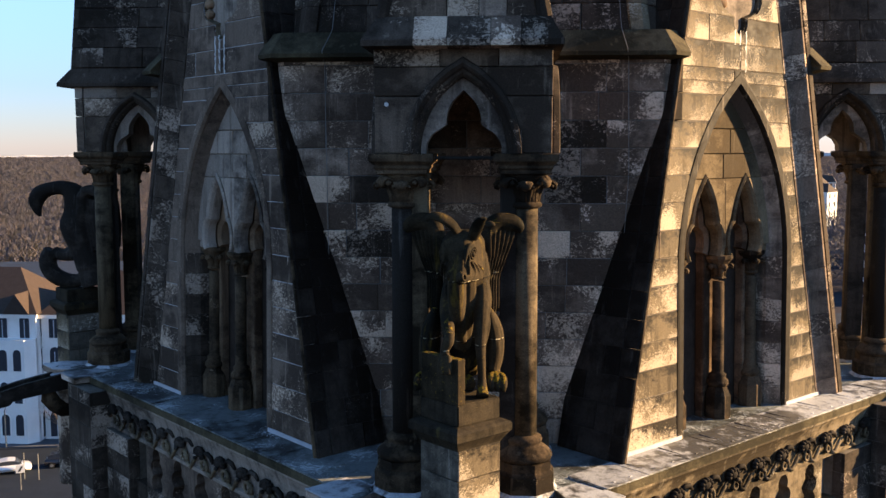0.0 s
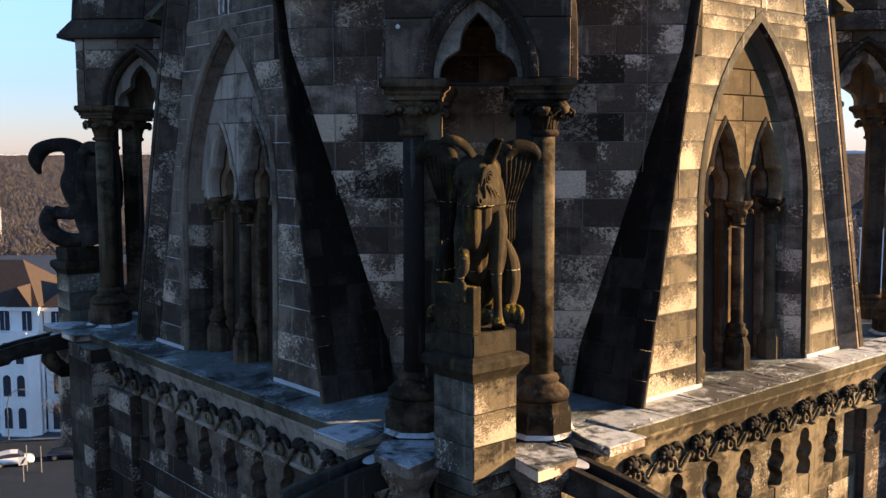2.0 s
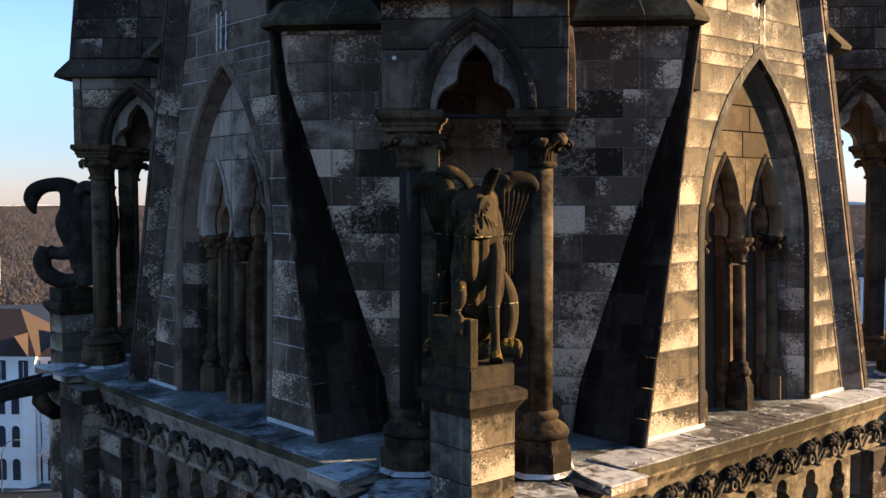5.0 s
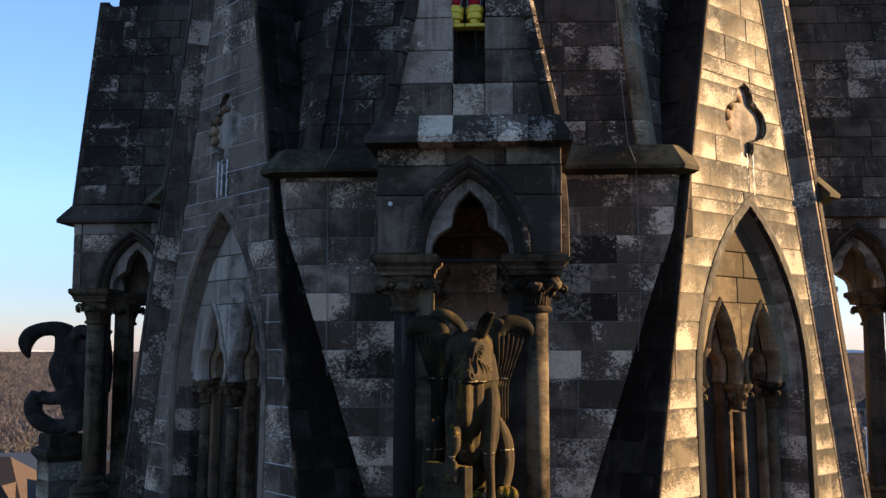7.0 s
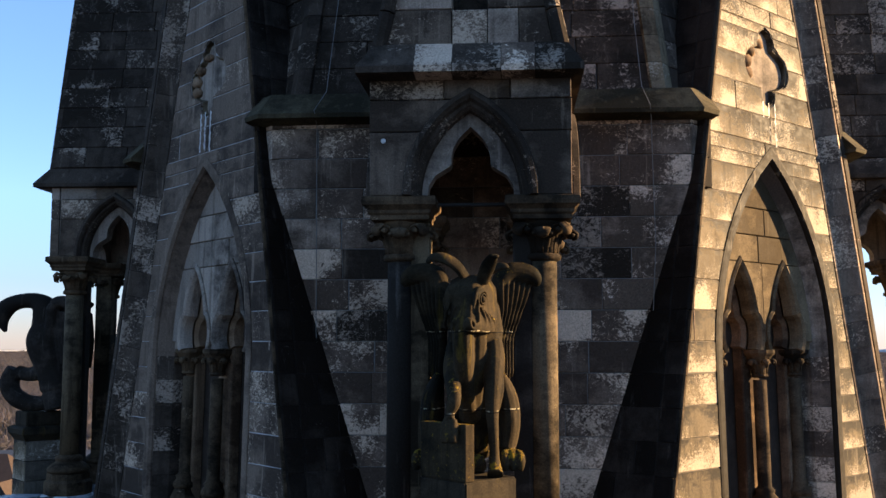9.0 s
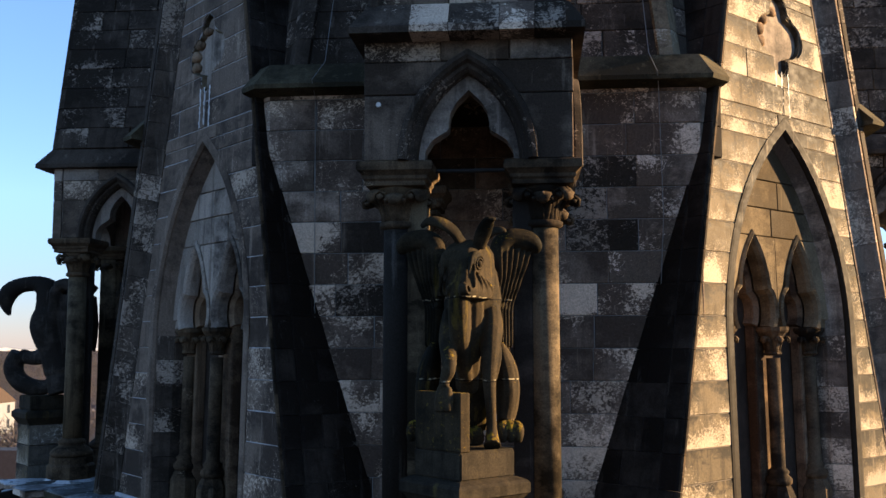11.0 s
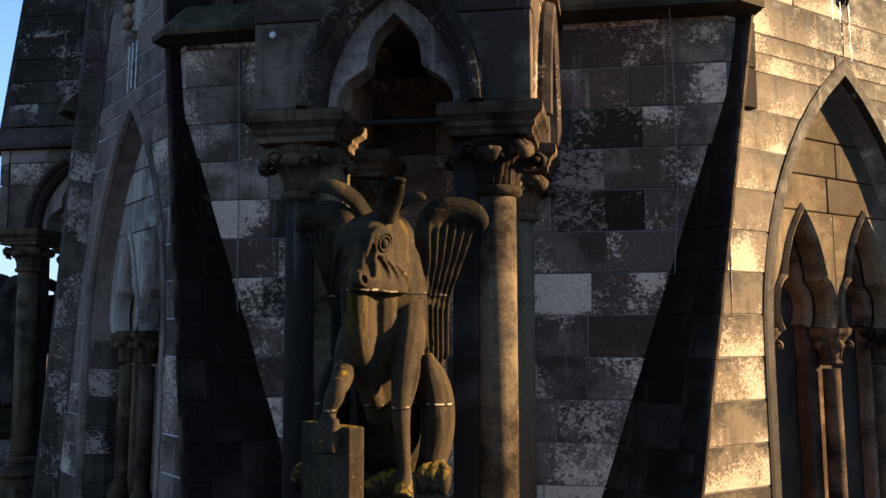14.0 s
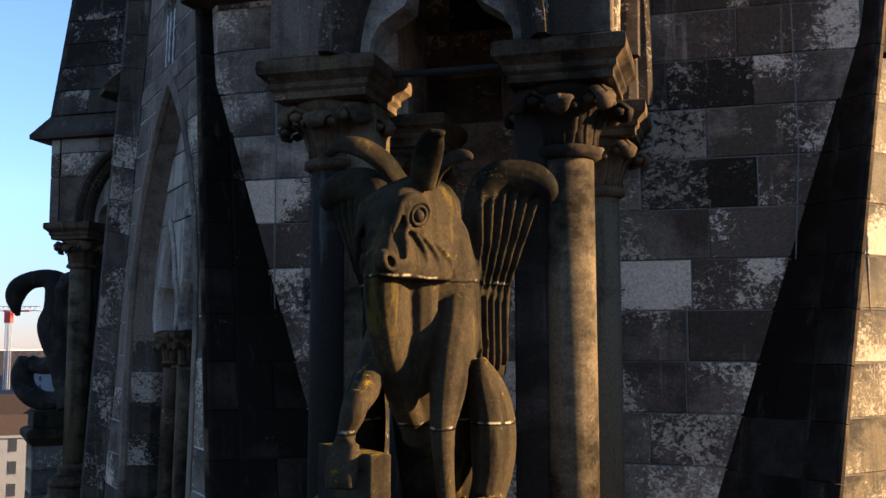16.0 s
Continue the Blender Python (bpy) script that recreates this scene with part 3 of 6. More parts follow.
        box(bm, x0, x1, -0.02, 0.0, 0.015, 0.08, 0.006)
        part("flashing", bm, ZINC, g, "pale lead flashing")
    # outer moulding of the window
    path = [(-1.3, 0.0), (-1.3, 2.3)] + [(-arch_out(z), z) for z in zs[1:-1]] + [(0, 4.82)] + [(arch_out(z), z) for z in zs[1:-1]][::-1] + [(1.3, 2.3), (1.3, 0.0)]
    bm = bmesh.new()
    sweep(bm, path, [(0.125, 0.1), (0.125, -0.008), (0.09, -0.014), (0.0, -0.01), (-0.03, 0.03), (-0.03, 0.1)])
    part("hood_mould", bm, face, g)
    # splayed jamb, stone by stone
    splay = [(0.02, 0.05), (-0.02, 0.04), (-0.04, 0.07), (-0.15, 0.25), (-0.16, 0.9), (0.02, 0.9)]
    jambs = []
    for x in (-1.3, 1.3):
        for i in range(7):
            lo, hi = 2.3 * (i + 0.01) / 7, 2.3 * (i + 0.99) / 7
            jambs.append([(x, lo), (x, hi)] if x < 0 else [(x, hi), (x, lo)])
    for a, b in ((1, 4), (4, 7), (7, 10), (10, 14), (14, 18), (18, 21), (21, 24), (24, 27)):
        jambs.append(path[a:b + 1])
    for sub in jambs:
        bm = bmesh.new()
        sweep(bm, sub, splay)
        low = max(z for x, z in sub) < 2.4
        part("jamb_stone", bm, (STONE if low else CLEAN) if k == 0 else (GRIM if low else SHADY), g)
    # tracery with two cusped lancets
    inner = pointed(1.22, 2.3, 4.7)

    def lan(z):
        top = pointed(0.27, 2.75, 3.46)(z)
        lobe = 0.27 + 0.13 * math.sqrt(max(0.0, 1 - ((z - 2.6) / 0.24) ** 2)) if z < 2.84 else 0.0
        return max(top, lobe) if z < 3.46 else 0.0

    bm = bmesh.new()
    lz = [2.4 + 0.46 * i / 10 for i in range(11)] + [2.9 + 0.56 * i / 10 for i in range(11)]
    for s in (-1, 1):
        c = 0.5
        iz = [2.4 + 2.3 * i / 14 for i in range(15)]
        poly = [(0, 2.4)] + [(s * (c - lan(z)), z) for z in lz] + [(s * (c + lan(z)), z) for z in lz[::-1][1:]] + [(s * inner(z), z) for z in iz]
        prism(bm, poly, 0.34, 0.48)
    # Tympanum too: warm copy on the sunlit gable, grey on the shaded one.
    plate_stone = OCHRE if k == 0 else CLEAN
    tracery = part("tracery", bm, plate_stone, g, "tracery plate with two cusped lancet openings", m=Matrix.Translation((0, -0.09, 0)))
    for s in (-1, 1):
        path = [(s * 0.5 - lan(z), z) for z in lz] + [(s * 0.5 + lan(z), z) for z in lz[::-1][1:]]
        bm = bmesh.new()
        sweep(bm, path, [(0.07, 0.36), (0.07, 0.29), (0.04, 0.265), (0.005, 0.29), (-0.02, 0.34), (-0.03, 0.46), (0.0, 0.48)])
        part("lancet_mould", bm, plate_stone, tracery)
        bm = bmesh.new()
        sweep(bm, path, [(0.02, 0.5), (-0.03, 0.49), (-0.09, 0.53), (-0.1, 0.66), (0.02, 0.66)])
        part("lancet_mould", bm, PIER, tracery)
    # tympanum stones over the lancets
    iz0 = pointed(1.2, 2.3, 4.68)
    for lo, hi in ((3.5, 3.85), (3.85, 4.2), (4.2, 4.68)):
        ashlar(g, plate_stone, lambda z: -iz0(z), lambda z: iz0(z), lo, hi - 0.004, 0.035, 0.25, course=5.0, phase=lo, rng=rng, lengths=(0.4, 0.7))
    ashlar(g, plate_stone, lambda z: -iz0(z), lambda z: min(-0.5 - lan(z) - 0.08, -0.5) if z < 3.44 else -0.52, 2.5, 3.5, 0.035, 0.25, course=1.1, phase=2.5, rng=rng)
    ashlar(g, plate_stone, lambda z: (0.5 + lan(z) + 0.08) if z < 3.44 else 0.52, lambda z: iz0(z), 2.5, 3.5, 0.035, 0.25, course=1.1, phase=2.5, rng=rng)
    ashlar(g, plate_stone, lambda z: -0.5 + lan(z) + 0.08, lambda z: 0.0, 2.5, 3.5, 0.035, 0.25, course=1.1, phase=2.5, rng=rng)
    ashlar(g, plate_stone, lambda z: 0.0, lambda z: 0.5 - lan(z) - 0.08, 2.5, 3.5, 0.035, 0.25, course=1.1, phase=2.5, rng=rng)
    for x0, x1 in ((-1.2, -0.82), (-0.2, 0.2), (0.82, 1.2)):
        bm = bmesh.new()
        box(bm, x0, x1, 0.44, 0.574, 0.0, 2.5, 0.012)
        part("pier", bm, PIER, g, "flat brown stone pier behind the colonnette")
    for x, y in ((-0.97, 0.4), (0.0, 0.32), (0.97, 0.4)):
        bm = bmesh.new()
        lathe(bm, [(0.19, 0.0), (0.19, 0.36), (0.13, 0.5)], x, y, 8, math.pi / 8)
        col = part("colonnette_base", bm, CARVED, g)
        bm = bmesh.new()
        lathe(bm, [(0.12, 0.48), (0.155, 0.52), (0.155, 0.57), (0.11, 0.62), (0.125, 0.66), (0.085, 0.7), (0.085, 1.4), (0.083, 2.02)], x, y, 18)
        part("colonnette", bm, CARVED, g, smooth=True)
        bm = bmesh.new()
        lathe(bm, [(0.075, 2.05), (0.11, 2.07), (0.085, 2.12), (0.1, 2.22), (0.17, 2.32), (0.19, 2.34), (0.2, 2.36), (0.2, 2.4)], x, y, 12)
        cap = part("capital", bm, CARVED, g)
        for a in range(6):
            leaf = new("leaf", LEAF_SMALL)
            leaf.parent = cap
            leaf.matrix_basis = Matrix.Translation((x, y, 2.08)) @ Matrix.Rotation(a * math.pi / 3, 4, "Z")
    bm = bmesh.new()
    box(bm, -1.25, 1.25, 0.577, 0.7, 0.0, 4.7)
    # Plain panel added in place of the dim brown stone interior.
    part("back_panel", bm, BROWN, g, "dark brown back of the window")
    bm = bmesh.new()
    ring = [(-foil(z), z) for z in fz] + [(foil(z), z) for z in fz[::-1]]
    sweep(bm, ring, [(0.0, 0.02), (-0.02, 0.02), (-0.05, 0.1), (-0.05, 0.3), (0.0, 0.3)])
    part("foil_lining", bm, SUNNY, g)
    for x0 in (-0.14, -0.02, 0.13):
        bm = bmesh.new()
        z, a, b = 5.55, [], []
        end = rng.uniform(4.95, 5.1)
        while z > end:
            w = rng.uniform(0.004, 0.022)
            j = rng.uniform(-0.012, 0.012)
            a.append((x0 + j - w, z))
            b.append((x0 + j + w, z))
            z -= rng.uniform(0.02, 0.05)
        prism(bm, a + b[::-1], -0.003, 0.002)
        part("lime_run", bm, LIME, g, "pale crust of a lime run")
    bm = bmesh.new()
    box(bm, -0.6, 0.6, 0.075, 0.35, 5.4, 6.7)
    part("foil_back", bm, CLEAN, g)
    # rolled cusps down one edge of the hole
    for z, r in ((6.34, 0.1), (6.2, 0.13), (6.05, 0.15), (5.9, 0.14)):
        bm = bmesh.new()
        oval(bm, [(-foil(z) - 0.05, 0.07, z), (-foil(z) + 0.1, 0.06, z - 0.01), (-foil(z) + 0.2, 0.075, z - 0.03)], [0.03, r * 0.55, 0.03], [0.03, r * 0.6, 0.03], (0, 1, 0), 12)
        part("cusp_roll", bm, PIER, g, smooth=True)
    return g


gables = {k: build_gable(k) for k in (0, 3)}
for k in (1, 2):
    copy_thing(gables[0], face_frame(k) @ LEAN_BACK)


# ---- ledge and cornice of the square stage ----
EDGE = -0.60
ledge = thing("ledge", "lead-covered stone ledge round the belfry", "ledge", Matrix.Translation(CENTRE), kind="structure")
HALF = FACE_R + 0.60


def square(h, cut=0.0):
    """Plan of the square stage, half side h, with its corners cut off."""
    q, t = h * math.sqrt(2), cut
    return [(-t, -q + t), (t, -q + t), (q - t, -t), (q - t, t), (t, q - t), (-t, q - t), (-q + t, t), (-q + t, -t)]


bm = bmesh.new()
frustum(bm, [(square(HALF - 0.02, 1.5), -0.115), (square(HALF, 1.5), -0.105), (square(HALF, 1.5), -0.006), (square(HALF - 0.02, 1.5), -0.002)])
part("slab", bm, MOSS, ledge)
bm = bmesh.new()
frustum(bm, [(square(HALF - 0.015, 1.5), -0.003), (square(HALF - 0.015, 1.5), 0.014), (square(HALF - 0.8, 1.2), 0.03)])
part("lead_cover", bm, LEAD, ledge, "blotchy grey lead sheets")
for k in (0, 3):
    fm = Matrix.Translation(-CENTRE) @ face_frame(k)
    rng = random.Random(60 + k)
    x = -4.5
    while x < 4.6:
        bm = bmesh.new()
        tube(bm, [(x, EDGE + 0.01, 0.017), (x + rng.uniform(-0.02, 0.02), -0.05, 0.03)], [0.011, 0.011], 6)
        part("lead_seam", bm, LEAD, ledge, m=fm)
        x += rng.uniform(0.75, 0.95)
# Paler sheets on the sunny side only: sunlight put into the lead colour.
fm = Matrix.Translation(-CENTRE) @ face_frame(0)
rng = random.Random(66)
x = -3.6
while x < 4.2:
    w = rng.uniform(0.75, 1.0)
    bm = bmesh.new()
    box(bm, x, x + w - 0.012, EDGE - 0.012, EDGE + 0.6, 0.018, 0.03, 0.004)
    for q in (0.3, 0.7):
        tube(bm, [(x + w * q - 0.02, EDGE + 0.08, 0.032), (x + w * q + 0.02, EDGE + 0.08, 0.032)], [0.011, 0.011], 6)
    part("lead_sheet", bm, SHEET, ledge, "stained lead sheet, made paler on the sunlit side of the ledge", m=fm)
    x += w

tower = thing("tower_wall", "square tower stage of dark coursed sandstone", "tower", Matrix.Translation(CENTRE), kind="structure")
bm = bmesh.new()
frustum(bm, [(square(FACE_R + 0.26, 1.0), -33.0), (square(FACE_R + 0.26, 1.0), -0.16)])
part("wall_core", bm, CORE, tower)


def trefoil_gap(z):
    """Half width of the little blind openings of the corbel frieze."""
    w = 0.0
    for cz, rz, rx in ((-0.9, 0.13, 0.13), (-1.1, 0.15, 0.215), (-1.35, 0.16, 0.19)):
        if abs(z - cz) < rz:
            w = max(w, rx * math.sqrt(1 - ((z - cz) / rz) ** 2))
    if -1.38 < z < -0.85:
        w = max(w, 0.11)
    return w


def knob_mesh():
    """A rolled leaf bud that hangs out of the frieze."""
    bm = bmesh.new()
    ball(bm, (0, -0.03, 0.01), (0.1, 0.075, 0.075), 2)
    for q in range(7):
        w = -0.35 + q * 0.62
        ball(bm, (0.1 * math.cos(w), -0.05, 0.075 * math.sin(w)), (0.042, 0.055, 0.04), 1)
    ball(bm, (0.0, -0.115, -0.05), (0.04, 0.035, 0.035), 1)
    tube(bm, [(0.11, -0.02, 0.03), (0.2, -0.03, 0.07), (0.3, -0.02, 0.04), (0.36, -0.02, -0.03)], [0.03, 0.035, 0.035, 0.02], 7)
    return mesh_of("leaf_bud", bm, BLACK, True)


def scroll_mesh():
    """A rolled stem between two buds."""
    bm = bmesh.new()
    pts, rad = [], []
    for i in range(22):
        t = i / 21
        w = -0.5 + 7.2 * t
        r = 0.1 * (1 - 0.72 * t)
        pts.append((r * math.cos(w), 0, r * math.sin(w)))
        rad.append(0.026 - 0.008 * t)
    tube(bm, pts, rad, 6)
    tube(bm, [(0.09, 0, -0.06), (0.2, 0, -0.1), (0.3, 0, 0.02), (0.4, 0, 0.1)], [0.026, 0.028, 0.028, 0.02], 6)
    return mesh_of("scroll", bm, SUNNY, True)


BUD, SCROLL = knob_mesh(), scroll_mesh()


def build_cornice(k):
    c = thing("cornice", "moulded stone cornice with a frieze of leaf buds and scrolls", "cornice", face_frame(k), "cornices of the tower", "structure")
    bm = bmesh.new()
    L = 4.75
    prof = [(-0.115, -0.565), (-0.15, -0.57), (-0.2, -0.545), (-0.27, -0.52), (-0.35, -0.505), (-0.4, -0.495), (-0.66, -0.485), (-0.68, -0.53), (-0.73, -0.53), (-0.755, -0.465)]
    a = [bm.verts.new((-L, y, z)) for z, y in prof] + [bm.verts.new((-L, -0.2, -0.755)), bm.verts.new((-L, -0.2, -0.115))]
    b = [bm.verts.new((L, y, z)) for z, y in prof] + [bm.verts.new((L, -0.2, -0.755)), bm.verts.new((L, -0.2, -0.115))]
    n = len(a)
    bm.faces.new(a)
    bm.faces.new(b[::-1])
    for i in range(n):
        j = (i + 1) % n
        bm.faces.new((a[i], a[j], b[j], b[i]))
    # Golden on the sunlit side, grey on the shaded one: light painted in.
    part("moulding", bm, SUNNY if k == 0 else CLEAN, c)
    rng = random.Random(k)
    for i in range(-7, 8):
        x = i * 0.62 + 0.32
        ob = new("leaf_bud", BUD)
        ob.parent = c
        ob.matrix_basis = Matrix.Translation((x, -0.5, -0.425)) @ Matrix.Rotation(rng.uniform(-0.2, 0.2), 4, "Y")
        ob = new("scroll", SCROLL)
        ob.parent = c
        ob.matrix_basis = Matrix.Translation((x + 0.1, -0.535, -0.59)) @ Matrix.Scale(1.1, 4)
    # blind trefoil frieze
    bm = bmesh.new()
    zs = [-1.46 + 0.7 * i / 26 for i in range(27)]
    for i in range(-6, 7):
        x = i * 0.745 + (-0.21 if k == 0 else 0.17)
        if (x if k == 0 else -x) > 1.9:
            continue
        for s in (-1, 1):
            prism(bm, [(x + s * 0.3725, -0.757), (x + s * 0.3725, -1.46)] + [(x + s * trefoil_gap(z), z) for z in zs] + [(x, -0.757)], -0.46, -0.27)
    # The frieze takes the same painted sun and shade tones.
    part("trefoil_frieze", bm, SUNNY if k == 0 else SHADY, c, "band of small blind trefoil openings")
    return c


cornices = {k: build_cornice(k) for k in (0, 3)}
rng = random.Random(7)
for k in (0, 3):
    fm = Matrix.Translation(-CENTRE) @ face_frame(k)
    bm = bmesh.new()
    box(bm, -4.6, 4.6, -0.45, -0.28, -6.4, -1.47)
    part("mortar_bed", bm, DARK_JOINT if k == 0 else LIGHT_JOINT, tower, m=fm)
    # Sunlit side golden, shaded side black: light and shade put into the stone.
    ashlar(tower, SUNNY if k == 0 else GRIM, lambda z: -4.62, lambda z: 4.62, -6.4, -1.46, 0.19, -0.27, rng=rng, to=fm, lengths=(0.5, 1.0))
# stepped buttresses at the far ends of the two sides
for k, s in ((0, 1), (3, -1)):
    b = thing("stepped_buttress", "stepped buttress of black coursed sandstone under the ledge", "buttress", face_frame(k), "stepped buttresses", "structure")
    rng = random.Random(90 + k)
    for x0, x1, y, top in ((2.08, 2.97, -0.6, -0.76), (2.95, 3.95, -0.86, -0.12)):
        bm = bmesh.new()
        box(bm, min(s * x0, s * x1) + 0.012, max(s * x0, s * x1) - 0.012, y + 0.012, -0.2, -33.0, top)
        part("buttress_core", bm, DARK_JOINT, b)
        lo, hi = sorted((s * x0, s * x1))
        ashlar(b, GRIM, lambda z: lo, lambda z: hi, -6.4, top, 0.05, y + 0.05, rng=rng, lengths=(0.5, 0.9))
        side = Matrix.Translation((s * x0, 0, 0)) @ Matrix.Rotation(radians(-90 * s), 4, "Z") @ Matrix.Translation((0, 0.05, 0))
        a0, a1 = sorted((-s * y, s * 0.4))
        ashlar(b, GRIM, lambda z: a0, lambda z: a1, -6.4, top, 0.05, 0.0, rng=rng, to=side, lengths=(0.4, 0.6))
# corner buttresses under the niches
for k in (0, 1, 3):
    b = thing("corner_buttress", "sooty ashlar corner buttress under the ledge", "buttress", corner_frame(k), "buttresses of the tower", "structure")
    bm = bmesh.new()
    pillar(bm, [(-0.85, -0.12), (0.85, -0.12), (1.45, 0.48), (0.4, 1.6), (-0.4, 1.6), (-1.45, 0.48)], -33.0, -0.62)
    part("buttress_core", bm, CORE, b)
    rng = random.Random(70 + k)
    ashlar(b, GRIM, lambda z: -0.85, lambda z: 0.85, -6.4, -0.62, 0.05, -0.12, rng=rng, lengths=(0.5, 0.9))
    for s in (-1, 1):
        fr = Matrix.Translation((s * 0.87, -0.17, 0)) @ Matrix.Rotation(radians(45 * s), 4, "Z") @ Matrix.Translation((0, 0.05, 0))
        lo, hi = (0.0, 0.86) if s > 0 else (-0.86, 0.0)
        ashlar(b, GRIM, lambda z: lo, lambda z: hi, -6.4, -0.62, 0.05, 0.0, rng=rng, to=fr, lengths=(0.4, 0.5))
    # corbelled blocks that carry the lead-topped corner slabs
    for s in (-1, 1):
        bm = bmesh.new()
        lathe(bm, [(0.2, -2.2), (0.2, -0.5), (0.23, -0.47), (0.23, -0.42), (0.21, -0.4), (0.26, -0.3), (0.33, -0.2), (0.35, -0.17), (0.35, -0.12)], s * 0.68, -0.47, 8, math.pi / 8)
        part("corbel", bm, STONE, b)
    bm = bmesh.new()
    pillar(bm, [(-0.42, -0.6), (0.0, -1.0), (0.42, -0.6), (0.42, 0.2), (-0.42, 0.2)], -0.62, -0.28)
    part("corbel", bm, CARVED, b)


# ---- corner niches with columns ----
def build_niche(k):
    g = thing("corner_niche", "canopied corner niche of black sandstone on four columns", "niche", corner_frame(k), "niches at the tower corners")
    rng = random.Random(400 + k)
    for x, y in ((-0.68, 0.32), (0.68, 0.32), (-0.68, 1.78), (0.68, 1.78)):
        bm = bmesh.new()
        lathe(bm, [(0.37, 0.0), (0.37, 0.26), (0.33, 0.3), (0.33, 0.4)], x, y, 8, math.pi / 8)
        base = part("base", bm, CARVED, g)
        bm = bmesh.new()
        lathe(bm, [(0.29, 0.4), (0.32, 0.42), (0.33, 0.45), (0.32, 0.48), (0.27, 0.53), (0.21, 0.57), (0.2, 0.59), (0.21, 0.61), (0.215, 0.63), (0.2, 0.66), (0.16, 0.68), (0.148, 0.69)], x, y, 32)
        part("base_roll", bm, CARVED, base, smooth=True)
        bm = bmesh.new()
        lathe(bm, [(0.37, 0.02), (0.42, 0.02), (0.415, 0.032), (0.38, 0.065), (0.37, 0.065)], x, y, 8, math.pi / 8)
        part("flashing", bm, SHEET, base, "pale lead flashing")
        bm = bmesh.new()
        lathe(bm, [(0.147, 0.69), (0.145, 2.0), (0.142, 3.26)], x, y, 28)
        # Right shafts light, left ones black: sun and shade put into the stone.
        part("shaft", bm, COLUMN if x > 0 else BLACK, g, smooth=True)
        bm = bmesh.new()
        lathe(bm, [(0.142, 3.26), (0.185, 3.28), (0.185, 3.32), (0.15, 3.34), (0.16, 3.45), (0.23, 3.6), (0.27, 3.66)], x, y, 20)
        cap = part("capital", bm, CARVED, g, "capital with curled leaves", smooth=True)
        for a in range(8):
            leaf = new("leaf", LEAF_BIG)
            leaf.parent = cap
            leaf.matrix_basis = Matrix.Translation((x, y, 3.31)) @ Matrix.Rotation(a * math.pi / 4, 4, "Z") @ Matrix.Diagonal((1.0, 1.0, 0.9 if a % 2 else 0.75, 1))
        bm = bmesh.new()
        frustum(bm, [([(x - r, y - r), (x + r, y - r), (x + r, y + r), (x - r, y + r)], z) for r, z in ((0.25, 3.64), (0.28, 3.65), (0.28, 3.69), (0.3, 3.71), (0.3, 3.74), (0.33, 3.77), (0.35, 3.785), (0.355, 3.82), (0.35, 3.86), (0.335, 3.87))])
        part("abacus", bm, CARVED, g)
    for sx in (-1, 1):
        bm = bmesh.new()
        box(bm, min(sx * 0.4, sx * 0.58), max(sx * 0.4, sx * 0.58), 0.2, 0.48, 0.3, 3.64, 0.01)
        # Pier with its edge to the sun light, its twin black: light painted in.
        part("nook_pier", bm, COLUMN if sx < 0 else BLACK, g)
    arch = pointed(0.56, 3.87, 4.8)

    def trefoil(z):
        pts = ((3.87, 0.42), (3.98, 0.41), (4.08, 0.35), (4.15, 0.24), (4.18, 0.19), (4.24, 0.19), (4.34, 0.175), (4.44, 0.12), (4.56, 0.0))
        for (a, p), (b, q) in zip(pts, pts[1:]):
            if a <= z <= b:
                return p + (q - p) * (z - a) / (b - a)
        return 0.0

    def plate(fr, wide):
        ashlar(g, DARK, lambda z: -wide, lambda z: -arch(z), 3.87, 4.8, 0.14, 0.14, course=0.615, phase=3.87, rng=rng, to=fr, lengths=(0.5, 0.9))
        ashlar(g, DARK, lambda z: arch(z), lambda z: wide, 3.87, 4.8, 0.14, 0.14, course=0.615, phase=3.87, rng=rng, to=fr, lengths=(0.5, 0.9))
        ashlar(g, DARK, lambda z: -wide, lambda z: wide, 4.8, 5.06, 0.14, 0.14, course=0.3, phase=4.8, rng=rng, to=fr, lengths=(0.5, 0.7), pick=lambda x, z, r: CLEAN if r.random() < 0.6 else None)
        bm = bmesh.new()
        zs = [3.87 + 0.93 * i / 12 for i in range(12)]
        path = [(-arch(z), z) for z in zs] + [(0, 4.8)] + [(arch(z), z) for z in zs[::-1]]
        sweep(bm, path, [(0.09, 0.1), (0.09, -0.03), (0.07, -0.09), (0.03, -0.1), (0.0, -0.07), (-0.02, -0.01), (-0.05, 0.0), (-0.08, 0.05), (-0.09, 0.14), (0.02, 0.14)])
        part("arch_mould", bm, GRIM, g, m=fr)
        bm = bmesh.new()
        tz = [3.87 + 0.69 * i / 30 for i in range(31)]
        for s in (-1, 1):
            poly = [(s * trefoil(z), z) for z in tz] + [(0, 5.04), (s * (wide - 0.03), 5.04), (s * (wide - 0.03), 3.87)]
            prism(bm, poly, 0.142, 0.36)
        part("trefoil_arch", bm, CLEAN, g, m=fr)

    plate(Matrix.Identity(4), 0.97)
    for s in (-1, 1):
        plate(Matrix.Translation((s * 0.97, 1.08, 0)) @ Matrix.Rotation(radians(90 * s), 4, "Z"), 0.92)
    bm = bmesh.new()
    box(bm, -0.95, 0.95, 0.15, 2.1, 4.92, 5.05)
    part("vault", bm, DARK, g)
    # weathered canopy
    bm = bmesh.new()
    levels = ((-0.99, -0.02, 4.99), (-1.07, -0.27, 5.0), (-1.07, -0.27, 5.06), (-0.93, -0.06, 5.32))
